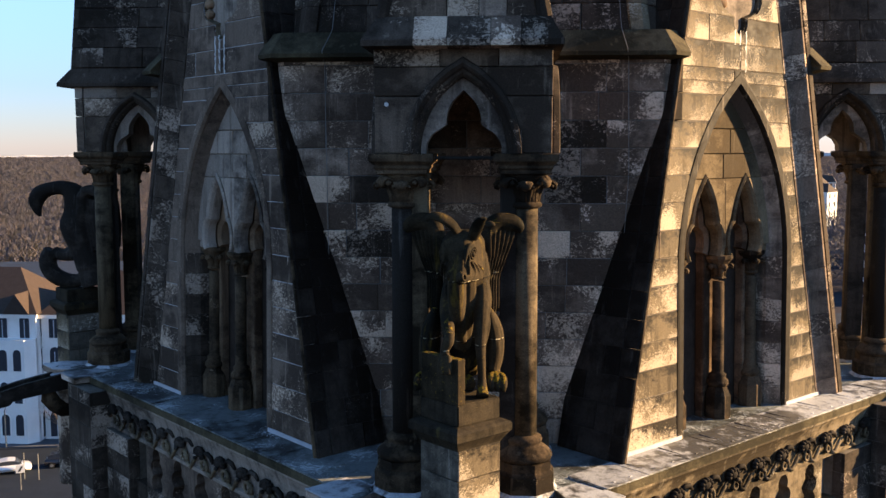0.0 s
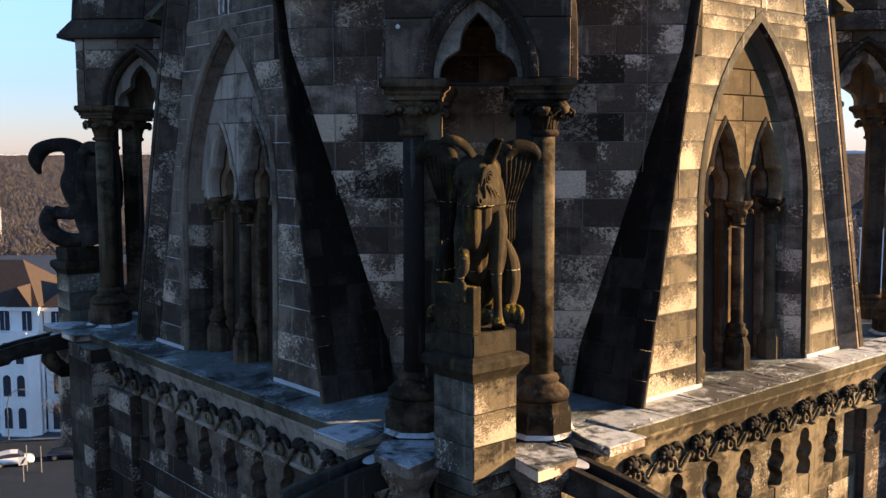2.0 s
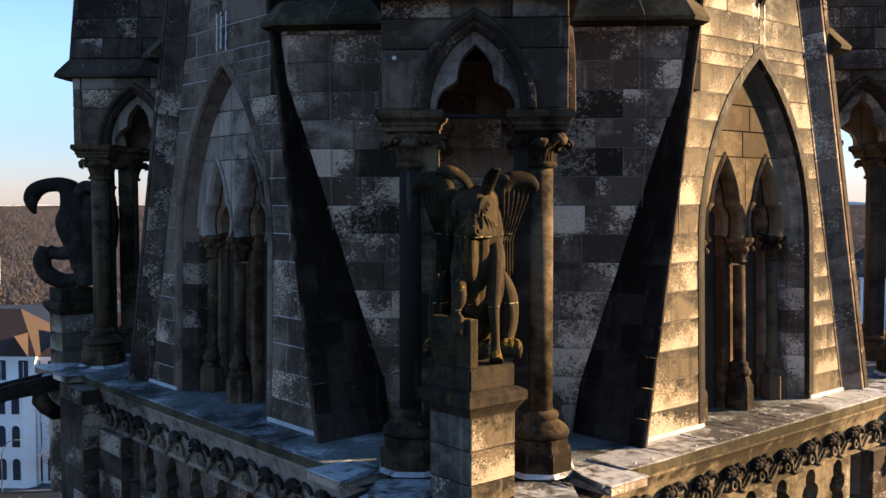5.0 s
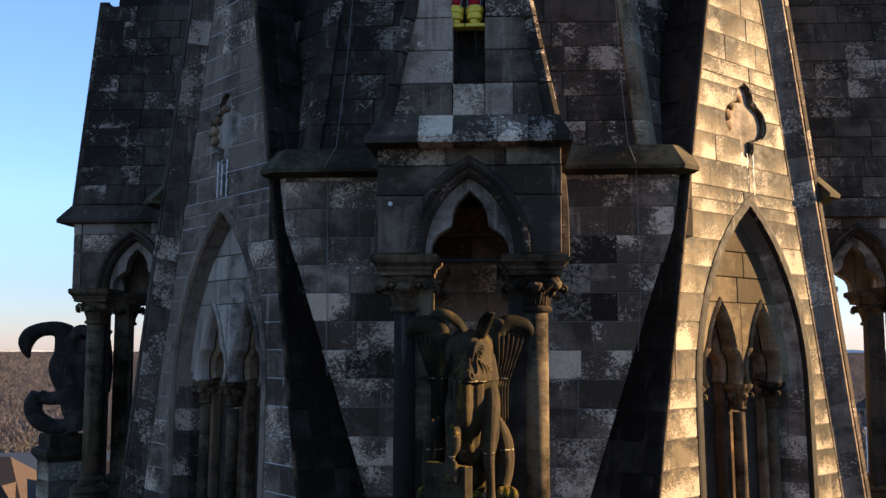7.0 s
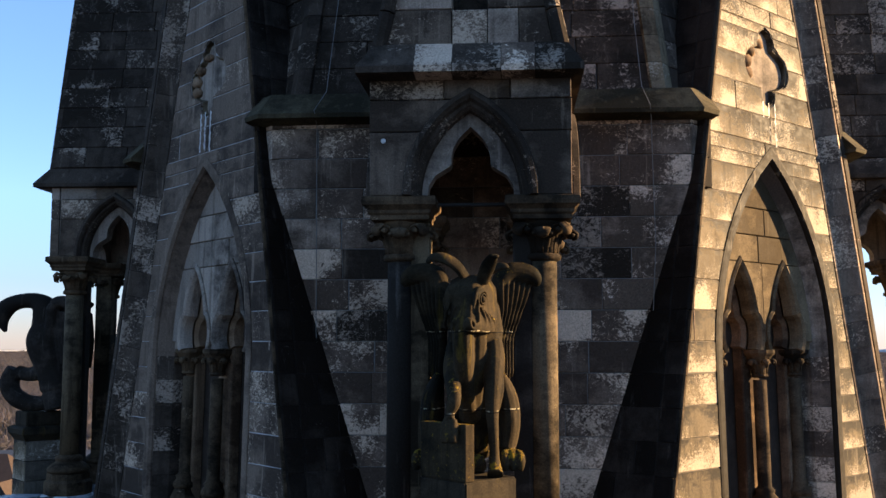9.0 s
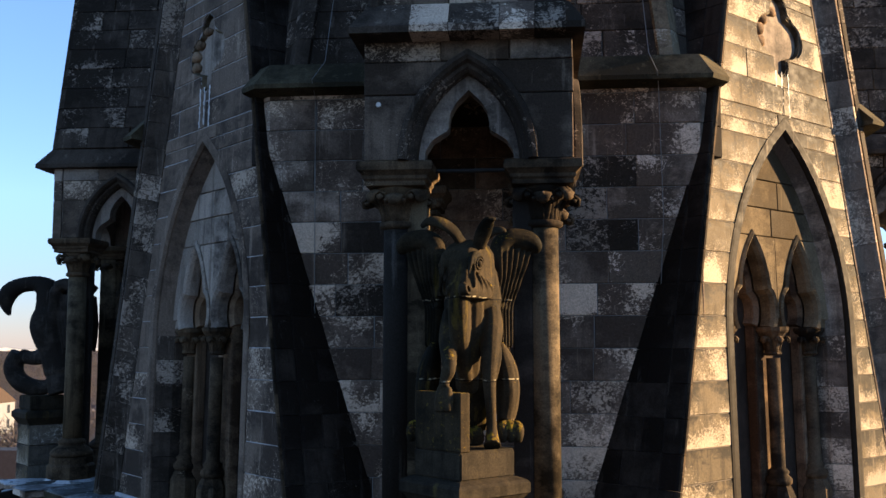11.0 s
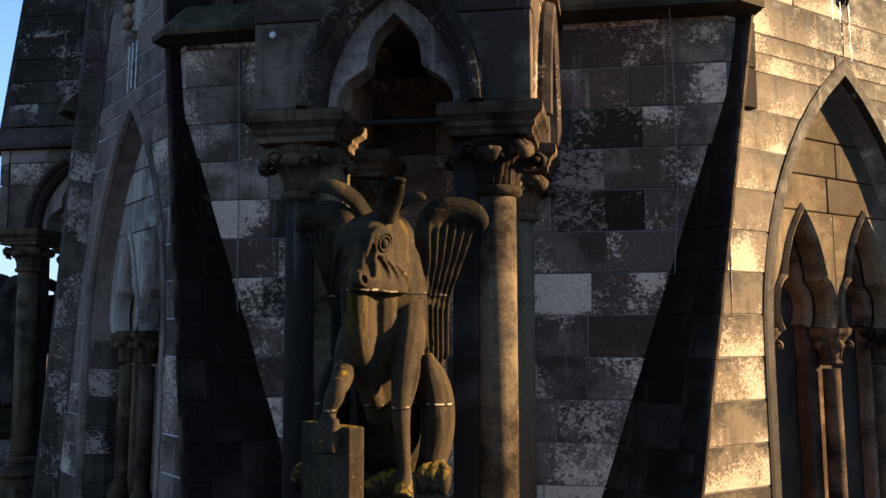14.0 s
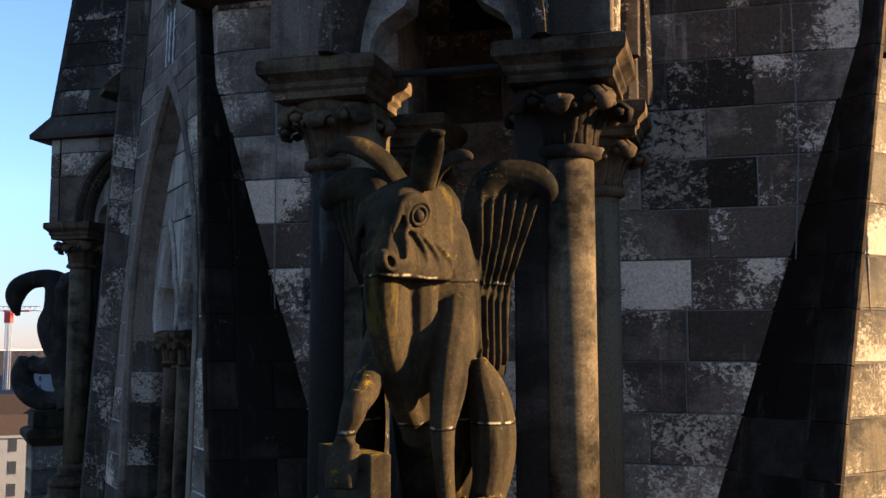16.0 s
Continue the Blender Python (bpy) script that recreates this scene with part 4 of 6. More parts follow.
    rings = [[bm.verts.new(p) for p in ((x, y, z), (-x, y, z), (-x, 2.2, z), (x, 2.2, z))] for x, y, z in levels]
    for a, b in zip(rings, rings[1:]):
        for i in range(4):
            bm.faces.new((a[i], a[(i + 1) % 4], b[(i + 1) % 4], b[i]))
    bm.faces.new(rings[0][::-1])
    bm.faces.new(rings[-1])
    part("canopy", bm, GRIM, g)
    cuts = [-0.9, -0.52, -0.16, 0.3, 0.62, 0.9]
    for q, (xa, xb) in enumerate(zip(cuts, cuts[1:])):
        bm = bmesh.new()
        outline = [(-0.01, 4.988), (-0.276, 4.998), (-0.276, 5.062), (-0.066, 5.324), (0.1, 5.324), (0.1, 4.988)]
        va = [bm.verts.new((xa + 0.004, y, z)) for y, z in outline]
        vb = [bm.verts.new((xb - 0.004, y, z)) for y, z in outline]
        bm.faces.new(va)
        bm.faces.new(vb[::-1])
        for i in range(6):
            bm.faces.new((va[i], va[(i + 1) % 6], vb[(i + 1) % 6], vb[i]))
        part("canopy_stone", bm, STONE if q in (1, 3) else GRIM, g)
    # steep stone roof
    bm = bmesh.new()
    h = 4.2
    a = [bm.verts.new(p) for p in ((-0.9, 0.3, 5.3), (0.9, 0.3, 5.3), (0.9, 3.0, 5.3), (-0.9, 3.0, 5.3))]
    b = [bm.verts.new(p) for p in ((-0.02, 0.3, 5.4 + h), (0.02, 0.3, 5.4 + h), (0.02, 3.0, 5.4 + h), (-0.02, 3.0, 5.4 + h))]
    bm.faces.new(a[::-1])
    bm.faces.new(b)
    for i in range(4):
        bm.faces.new((a[i], a[(i + 1) % 4], b[(i + 1) % 4], b[i]))
    # Black core behind the open slot: the recess's shade put into its colour.
    part("roof_core", bm, BLACK, g)
    fr = Matrix.Translation((0, 0.02, 5.32))
    some = lambda x, z, r: PALE if abs(x) < 0.55 and z < 1.8 and r.random() < 0.7 else None
    ashlar(g, DARK, lambda z: -0.8 + 0.21 * z, lambda z: -0.17, 0, 3.6, 0.25, 0.2, rng=rng, to=fr, lengths=(0.3, 0.45), pick=some)
    ashlar(g, DARK, lambda z: 0.17, lambda z: 0.8 - 0.21 * z, 0, 3.6, 0.25, 0.2, rng=rng, to=fr, lengths=(0.3, 0.45), pick=some)
    for s in (-1, 1):
        z = 0.0
        while z < 3.6:
            bm = bmesh.new()
            p, q = (s * (0.93 - 0.21 * z), z), (s * (0.93 - 0.21 * (z + 0.34)), z + 0.34)
            sweep(bm, [p, q], [(s * o, y) for o, y in ((-0.01, 0.1), (-0.01, -0.07), (0.03, -0.1), (0.09, -0.1), (0.13, -0.05), (0.13, 0.1))])
            part("coping_stone", bm, GRIM, g, m=fr)
            z += COURSE
    ashlar(g, DARK, lambda z: -0.17, lambda z: 0.17, 0, 0.35, 0.25, 0.2, rng=rng, to=fr)
    for s in (-1, 1):
        fr = Matrix.Translation((s * 0.9, 0.02, 5.32)) @ Matrix.Rotation(radians(90 * s), 4, "Z") @ Matrix.Rotation(-math.atan(0.21), 4, "X")
        if s > 0:
            ashlar(g, GRIM, lambda z: 0.0, lambda z: 2.0, 0, 3.9, 0.05, 0.0, rng=rng, to=fr)
        else:
            ashlar(g, GRIM, lambda z: -2.0, lambda z: 0.0, 0, 3.9, 0.05, 0.0, rng=rng, to=fr)
    return g


niche = build_niche(0)
for k in (1, 2, 3):
    copy_thing(niche, corner_frame(k))


def build_pedestal(k):
    g = thing("pedestal", "square ashlar pedestal set cornerwise, with a moulded top slab", "pedestal", corner_frame(k) @ Matrix.Translation((0, -0.54, 0)) @ Matrix.Rotation(radians(45), 4, "Z"), "pedestals at the corners")
    bm = bmesh.new()
    box(bm, -0.27, 0.27, -0.27, 0.27, -0.3, 0.86)
    part("pedestal_core", bm, CORE, g)
    rng = random.Random(k)
    for a in range(4):
        ashlar(g, SHAFT, lambda z: -0.3, lambda z: 0.3, -0.3, 0.86, 0.04, 0, course=0.33, phase=-0.13, rng=rng, to=Matrix.Rotation(radians(90 * a), 4, "Z") @ Matrix.Translation((0, -0.265, 0)), lengths=(0.35, 0.6), pick=lambda x, z, r: GABLE if a == 0 else None)
    bm = bmesh.new()
    lathe(bm, [(0.43, 0.85), (0.45, 0.88), (0.53, 0.96), (0.55, 0.97), (0.55, 1.05), (0.52, 1.075), (0.44, 1.1)], 0, 0, 4, math.pi / 4)
    part("top_slab", bm, CRUST, g)
    bm = bmesh.new()
    box(bm, -0.3, 0.3, -0.3, 0.3, 1.1, 1.33, 0.015)
    part("plinth", bm, CRUST, g)
    return g


pedestal = build_pedestal(0)
for k in (1, 3):
    copy_thing(pedestal, corner_frame(k) @ Matrix.Translation((0, -0.54, 0)) @ Matrix.Rotation(radians(45), 4, "Z"))

# ---- lead-topped corner slabs, spouts ----
def build_corner_slab(k, sgn):
    g = thing("corner_slab", "pale lead-covered slab beside the corner pedestal", "slab", corner_frame(k) @ Matrix.Translation((sgn * 0.7, -0.5, -0.03)), "corner slabs", "structure")
    plan = [(-0.34, 0.42), (-0.28, -0.1), (-0.06, -0.45), (0.34, -0.06), (0.3, 0.42)]
    if sgn < 0:
        plan = [(-x, y) for x, y in plan][::-1]
    bm = bmesh.new()
    pillar(bm, plan, -0.1, 0.012, 1.0)
    part("slab", bm, STONE, g)
    bm = bmesh.new()
    pillar(bm, [(x * 1.03, y * 1.03) for x, y in plan], 0.013, 0.034)
    cover = part("lead_cover", bm, SHEET, g)
    for x, y in ((0.18, -0.06), (-0.06, -0.3)):
        bm = bmesh.new()
        tube(bm, [(sgn * x - 0.03, y, 0.036), (sgn * x + 0.03, y, 0.036)], [0.012, 0.012], 6)
        part("fixing", bm, LEAD, cover)
    return g


def build_spout(k, sgn):
    """An open stone channel that throws water clear of the wall."""
    m = corner_frame(k) @ Matrix.Translation((sgn * 1.0, -0.42, -0.06)) @ Matrix.Rotation(radians(45 * sgn), 4, "Z") @ Matrix.Rotation(radians(7), 4, "X")
    g = thing("water_spout", "black stone water spout with an open channel", "water spout", m, "water spouts")
    bm = bmesh.new()
    lines = ((0.25, 0.0), (-0.75, 0.0), (-1.12, -0.03), (-1.12, -0.1), (-1.2, -0.14), (-1.2, -0.3), (-1.02, -0.3), (-0.95, -0.24), (0.25, -0.3))
    for x0, x1 in ((-0.19, -0.11), (0.11, 0.19)):
        va = [bm.verts.new((x0, y, z)) for y, z in lines]
        vb = [bm.verts.new((x1, y, z)) for y, z in lines]
        bm.faces.new(va)
        bm.faces.new(vb[::-1])
        for i in range(len(lines)):
            j = (i + 1) % len(lines)
            bm.faces.new((va[i], va[j], vb[j], vb[i]))
    box(bm, -0.115, 0.115, -1.15, 0.25, -0.27, -0.14)
    part("channel", bm, BLACK, g)
    bm = bmesh.new()
    lathe(bm, [(0.02, 0.0), (0.16, 0.0), (0.16, 0.012), (0.02, 0.012)], 0, -0.05, 16)
    part("lead_lip", bm, ZINC, g, m=Matrix.Translation((0, 0, -0.02)) @ Matrix.Scale(0.7, 4, (1, 0, 0)))
    bm = bmesh.new()
    tube(bm, [(0, 0.1, -0.75), (0, -0.08, -0.7), (0, -0.22, -0.55), (0, -0.3, -0.4), (0, -0.28, -0.3)], [0.1, 0.13, 0.14, 0.15, 0.12], 10)
    for w in range(5):
        ball(bm, (0.1 * math.cos(w * 1.3), -0.2 - 0.03 * w, -0.62 + 0.07 * w), (0.07, 0.06, 0.06), 1)
    part("corbel", bm, CARVED, g, "carved leaf corbel", smooth=True)
    return g


for k in (0, 1, 3):
    for sgn in (-1, 1):
        build_corner_slab(k, sgn)
        build_spout(k, sgn)

# end slabs of the ledge by the spouts
for k in (0, 1, 3):
    for sgn in (-1, 1):
        g = thing("ledge_end_slab", "pale lead-covered end slab of the ledge", "slab", corner_frame(k) @ Matrix.Translation((sgn * 1.5, 0.08, -0.03)) @ Matrix.Rotation(radians(45 * sgn), 4, "Z"), "ledge end slabs", "structure")
        bm = bmesh.new()
        box(bm, -0.3, 0.3, -0.16, 0.5, -0.06, 0.022, 0.006)
        part("slab", bm, PALE, g)
        bm = bmesh.new()
        box(bm, -0.31, 0.31, -0.17, 0.5, 0.034, 0.05, 0.006)
        part("lead_cover", bm, SHEET, g)
        bm = bmesh.new()
        tube(bm, [(-0.34 * sgn, -0.1, 0.03), (-0.33 * sgn, 0.2, 0.06), (-0.2 * sgn, 0.5, 0.07), (0.1 * sgn, 0.75, 0.05)], [0.03, 0.03, 0.03, 0.025], 8)
        part("lead_roll", bm, LEAD, g)


# ---- statues (one plain mesh each) ----
def with_joints(m, heights):
    """Adds the open joints between the blocks of a statue, with a limy rim, at heights over its foot."""
    nt = m.node_tree
    bsdf = [n for n in nt.nodes if n.type == "BSDF_PRINCIPLED"][0]
    col = bsdf.inputs["Base Color"].links[0].from_socket
    obj = nt.nodes.new("ShaderNodeTexCoord").outputs["Object"]
    local = nt.nodes.new("ShaderNodeSeparateXYZ")
    nt.links.new(obj, local.inputs["Vector"])
    wob = maths(nt, "MULTIPLY", noise_of(nt, obj, 9.0, 4.0, 0.6), 0.03)
    z = maths(nt, "ADD", local.outputs["Z"], wob)
    patchy = ramp(nt, noise_of(nt, obj, 14.0, 3.0, 0.6), [(0.5, 0.0), (0.6, 0.8)])
    # yellow lichen on the upper sides of the lower blocks
    up = nt.nodes.new("ShaderNodeSeparateXYZ")
    nt.links.new(nt.nodes.new("ShaderNodeNewGeometry").outputs["Normal"], up.inputs["Vector"])
    grown = maths(nt, "ADD", noise_of(nt, obj, 22.0, 8.0, 0.75), maths(nt, "MULTIPLY", up.outputs["Z"], 0.16))
    grown = maths(nt, "SUBTRACT", grown, maths(nt, "MULTIPLY", local.outputs["Z"], 0.1))
    col = mixed(nt, ramp(nt, grown, [(0.585, 0.0), (0.64, 0.85)]), col, (0.17, 0.11, 0.012))
    for h in heights:
        d = maths(nt, "SUBTRACT", z, h + 0.015)
        rim = maths(nt, "MULTIPLY", ramp(nt, maths(nt, "ABSOLUTE", maths(nt, "SUBTRACT", d, 0.008)), [(0.004, 1.0), (0.009, 0.0)]), patchy)
        col = mixed(nt, rim, col, (0.35, 0.3, 0.2))
        gap = ramp(nt, maths(nt, "ABSOLUTE", d), [(0.003, 1.0), (0.006, 0.0)])
        col = mixed(nt, gap, col, (0.003, 0.003, 0.003))
    nt.links.new(col, bsdf.inputs["Base Color"])


with_joints(MOSSY, (1.24, 0.55))


def fused(name, bm, material, m, voxel, label, category):
    ob = new(name, mesh_of(name, bm, material, True))
    ob.matrix_world = m
    mod = ob.modifiers.new("fuse", "REMESH")
    mod.mode, mod.voxel_size, mod.use_smooth_shade = "VOXEL", voxel, True
    mod = ob.modifiers.new("soften", "SMOOTH")
    mod.factor, mod.iterations = 0.5, 2
    return tagged(ob, label, category)


def eye_frame(sx):
    """Middle of the horse's eye on one side, with the directions to the nose, upwards and out of the cheek."""
    n = Vector((0.87, -0.47, 0.12) if sx > 0 else (-0.97, -0.2, 0.12)).normalized()
    u = Vector((-0.4 if sx > 0 else 0.2, -0.62, -0.6))
    u = (u - n * u.dot(n)).normalized()
    v = n.cross(u)
    return Vector((0.132, -0.715, 2.855) if sx > 0 else (-0.185, -0.56, 2.855)), u, v if v.z > 0 else -v, n


def head_ring(bm, z, cx, yf, wf, bx, yb, wb):
    """One level of the wedge-shaped head: a flat face in front, cheeks that spread backwards."""
    poly = [Vector((cx - wf, yf + 0.15)), Vector((cx + wf, yf)), Vector((bx + wb, yb)), Vector((bx - wb, yb))]
    for _ in range(3):
        poly = [q for a, b in zip(poly, poly[1:] + poly[:1]) for q in (a.lerp(b, 0.12), a.lerp(b, 0.88))]
    return [bm.verts.new((q.x, q.y, z)) for q in poly]


def horse_statue(k):
    bm = bmesh.new()
    # upright support slab and low base under the feet
    rot = Matrix.Translation((0, -0.54, 0)) @ Matrix.Rotation(radians(45), 4, "Z")
    sub = bmesh.new()
    box(sub, -0.3, -0.2, -0.3, 0.28, 1.33, 1.8)
    sub.transform(rot)
    tmp = bpy.data.meshes.new("tmp")
    sub.to_mesh(tmp)
    sub.free()
    bm.from_mesh(tmp)
    bpy.data.meshes.remove(tmp)
    # trunk, breast, neck
    tube(bm, [(0, 0.15, 1.45), (0, 0.08, 1.75), (0.02, -0.05, 2.1), (0.04, -0.18, 2.4), (0.06, -0.26, 2.6), (0.06, -0.33, 2.8), (0.06, -0.42, 2.95)], [0.2, 0.22, 0.235, 0.25, 0.25, 0.215, 0.15], 16)
    lobe(bm, [(-0.03, -0.6, 2.66), (-0.035, -0.62, 2.5), (-0.03, -0.58, 2.3), (-0.02, -0.48, 2.1), (0.0, -0.35, 1.9)], [0.09, 0.095, 0.09, 0.08, 0.07], [0.21, 0.2, 0.16, 0.12, 0.08], (1, 0, 0), 16, 0.8)
    oval(bm, [(0.05, -0.5, 2.7), (0.05, -0.5, 2.5), (0.04, -0.48, 2.3), (0.02, -0.38, 2.05), (0.0, -0.2, 1.8)], [0.1, 0.12, 0.12, 0.11, 0.1], [0.06, 0.09, 0.09, 0.09, 0.08], (1, 0, 0), 12)
    for q, x in enumerate((-0.02, 0.06, 0.13)):
        tube(bm, [(x, -0.6 + 0.03 * q, 2.66), (x - 0.005, -0.6 + 0.03 * q, 2.45), (x - 0.03, -0.55 + 0.03 * q, 2.22)], [0.012, 0.018, 0.01], 8)
    # head held low: a broad flat face, cheeks that spread to the neck, lids, nostrils and folds of the cheek
    levels = ((3.08, 0.0, -0.55, 0.07, 0.03, -0.36, 0.12), (3.04, -0.01, -0.65, 0.105, 0.03, -0.34, 0.19), (2.97, -0.045, -0.76, 0.118, 0.035, -0.32, 0.24), (2.9, -0.05, -0.81, 0.12, 0.035, -0.32, 0.25), (2.83, -0.045, -0.83, 0.104, 0.04, -0.33, 0.25), (2.76, -0.035, -0.855, 0.088, 0.04, -0.36, 0.245), (2.69, -0.03, -0.885, 0.08, 0.045, -0.4, 0.24), (2.63, -0.03, -0.9, 0.082, 0.045, -0.45, 0.23), (2.59, -0.03, -0.895, 0.078, 0.045, -0.46, 0.225), (2.565, -0.028, -0.88, 0.07, 0.045, -0.46, 0.22))
    rings = [head_ring(bm, *lv) for lv in levels]
    for a, b in zip(rings, rings[1:]):
        for q in range(len(a)):
            bm.faces.new((a[q], a[(q + 1) % len(a)], b[(q + 1) % len(a)], b[q]))
    bm.faces.new(rings[0])
    bm.faces.new(rings[-1][::-1])
    for sx in (-1, 1):
        e, u, v, n = eye_frame(sx)
        mid = Vector((-0.04, 0, 0) if sx > 0 else (-0.02, 0.13, 0))
        # lids, brow and the long tear fold
        limb(bm, [e + n * 0.004 + u * (0.088 * math.cos(w)) + v * (0.055 * math.sin(w)) for w in [a * math.pi / 6 for a in range(13)]], [0.014] * 13, 7)
        limb(bm, [e + u * a + v * b for a, b in ((-0.1, 0.03), (-0.04, 0.085), (0.04, 0.095), (0.12, 0.06), (0.19, 0.03))], [0.012, 0.02, 0.022, 0.018, 0.01], 8)
        limb(bm, [e + n * 0.002 + u * a + v * b for a, b in ((0.09, 0.0), (0.13, -0.02), (0.16, -0.06), (0.2, -0.1))], [0.012, 0.016, 0.016, 0.008], 8)
        # swelling round the nostril, corner of the mouth
        ball(bm, mid + Vector((0.06 * sx, -0.875, 2.635)), (0.045, 0.05, 0.06), 2)
        nose = mid + Vector((0.094 * sx, -0.88, 2.635))
        limb(bm, [nose + n * 0.004 + u * (0.034 * math.cos(w)) + v * (0.042 * math.sin(w)) for w in [a * math.pi / 5 for a in range(11)]], [0.011] * 11, 6)
        # curved folds from the cheek to the throat
        for q, f in enumerate((0.36, 0.52, 0.7)):
            p = Vector((0.065, -0.86, 0)).lerp(Vector((0.285, -0.4, 0)), f)
            if sx < 0:
                p.x = 0.03 - p.x
            d = Vector((0.1 * sx, 0.2, 0))
            limb(bm, [p - d * 0.25 + Vector((0, 0, 2.79 - 0.03 * q)), p + Vector((0.004 * sx, 0, 2.73 - 0.02 * q)), p + d * 0.15 + Vector((0.003 * sx, 0, 2.66 - 0.01 * q)), p + d * 0.05 + Vector((0, 0, 2.59))], [0.006, 0.014, 0.015, 0.008], 8)
    # upright ear, a second one laid back, and the long one on the far side
    lobe(bm, [(0.13, -0.62, 3.0), (0.16, -0.68, 3.08), (0.19, -0.72, 3.15), (0.22, -0.76, 3.2), (0.25, -0.78, 3.22), (0.26, -0.79, 3.2)], [0.06, 0.07, 0.07, 0.06, 0.042, 0.02], [0.036, 0.034, 0.03, 0.024, 0.022, 0.014], (1, 0.3, 0), 12)
    lobe(bm, [(0.15, -0.5, 3.02), (0.2, -0.56, 3.09), (0.26, -0.58, 3.14), (0.33, -0.58, 3.15), (0.36, -0.58, 3.13)], [0.03, 0.04, 0.045, 0.035, 0.012], [0.018, 0.02, 0.02, 0.018, 0.01], (0, 0.5, 1), 10)
    lobe(bm, [(-0.02, -0.5, 3.04), (-0.08, -0.56, 3.14), (-0.18, -0.6, 3.21), (-0.29, -0.6, 3.23), (-0.36, -0.6, 3.18)], [0.065, 0.065, 0.06, 0.048, 0.024], [0.04, 0.036, 0.03, 0.026, 0.014], (0, 0.6, 1), 14)
    # standing foreleg
    lobe(bm, [(0.2, -0.25, 2.55), (0.225, -0.38, 2.35), (0.22, -0.5, 2.14), (0.215, -0.56, 1.96), (0.215, -0.58, 1.84), (0.225, -0.58, 1.66), (0.23, -0.56, 1.5), (0.235, -0.6, 1.4)], [0.085, 0.1, 0.085, 0.065, 0.055, 0.045, 0.045, 0.06], [0.11, 0.14, 0.12, 0.085, 0.07, 0.055, 0.055, 0.07], (1, 0, 0), 14)
    limb(bm, [(0.235, -0.6, 1.42), (0.24, -0.66, 1.355)], [0.055, 0.075], 10)
    limb(bm, [(0.27, -0.42, 2.3), (0.29, -0.52, 2.1), (0.265, -0.58, 1.9)], [0.02, 0.03, 0.015], 8)
    # raised foreleg with its knee and hanging hoof
    lobe(bm, [(-0.12, -0.3, 2.45), (-0.13, -0.45, 2.25), (-0.12, -0.65, 2.1), (-0.1, -0.82, 2.03), (-0.09, -0.88, 2.02)], [0.085, 0.095, 0.07, 0.06, 0.05], [0.1, 0.11, 0.08, 0.065, 0.05], (1, 0, 0), 12)
    limb(bm, [(-0.085, -0.87, 2.06), (-0.1, -0.9, 1.98), (-0.13, -0.9, 1.9), (-0.135, -0.91, 1.85)], [0.045, 0.058, 0.045, 0.045], 10)
    for q in (-1, 1):
        limb(bm, [(-0.13 + 0.025 * q, -0.91, 1.84), (-0.135 + 0.032 * q, -0.94, 1.74), (-0.135 + 0.036 * q, -0.96, 1.65)], [0.036, 0.045, 0.034], 8)
    # haunches with clawed feet
    for sx in (-1, 1):
        lobe(bm, [(0.29 * sx, -0.16, 2.2), (0.31 * sx, -0.15, 2.1), (0.34 * sx, -0.12, 1.95), (0.35 * sx, -0.11, 1.78), (0.345 * sx, -0.13, 1.62), (0.33 * sx, -0.18, 1.5)], [0.03, 0.075, 0.105, 0.11, 0.095, 0.07], [0.03, 0.12, 0.18, 0.2, 0.17, 0.12], (1, 0, 0), 14)
        limb(bm, [(0.36 * sx, -0.25, 1.98), (0.385 * sx, -0.27, 1.8), (0.37 * sx, -0.26, 1.62)], [0.02, 0.03, 0.015], 8)
        limb(bm, [(0.3 * sx, 0.05, 1.45), (0.36 * sx, -0.2, 1.47), (0.37 * sx, -0.35, 1.47)], [0.08, 0.08, 0.06], 10)
        for q in (-1, 0, 1):
            limb(bm, [(0.37 * sx + 0.04 * q, -0.3, 1.5), (0.385 * sx + 0.062 * q, -0.42, 1.495), (0.39 * sx + 0.066 * q, -0.49, 1.44), (0.39 * sx + 0.066 * q, -0.5, 1.37)], [0.04, 0.046, 0.044, 0.025], 8)
    # wings: a thick shoulder that rolls over outwards, with flat hanging feathers under it
    for sx in (-1, 1):
        lobe(bm, [(0.24 * sx, -0.14, 2.6), (0.25 * sx, -0.1, 2.85), (0.29 * sx, -0.06, 3.05), (0.36 * sx, -0.02, 3.12), (0.46 * sx, 0.01, 3.13), (0.55 * sx, 0.03, 3.11), (0.6 * sx, 0.04, 3.06), (0.6 * sx, 0.05, 3.01)], [0.05, 0.06, 0.085, 0.095, 0.09, 0.08, 0.06, 0.03], [0.05, 0.065, 0.09, 0.1, 0.1, 0.095, 0.075, 0.035], (0, 1, 0), 16)
        for f in range(6):
            x = 0.27 + 0.055 * f
            y = -0.15 + 0.035 * f
            lobe(bm, [(x * sx, y + 0.03, 3.06), ((x - 0.008 * f) * sx, y, 2.95), ((x - 0.02 * f) * sx, y, 2.78), ((0.245 + 0.028 * f) * sx, y + 0.01, 2.6), ((0.245 + 0.026 * f) * sx, y + 0.02, 2.52 - 0.01 * f)], [0.045, 0.054, 0.052, 0.046, 0.02], [0.016, 0.017, 0.016, 0.015, 0.01], (0.9 * sx, -0.42, 0), 8)
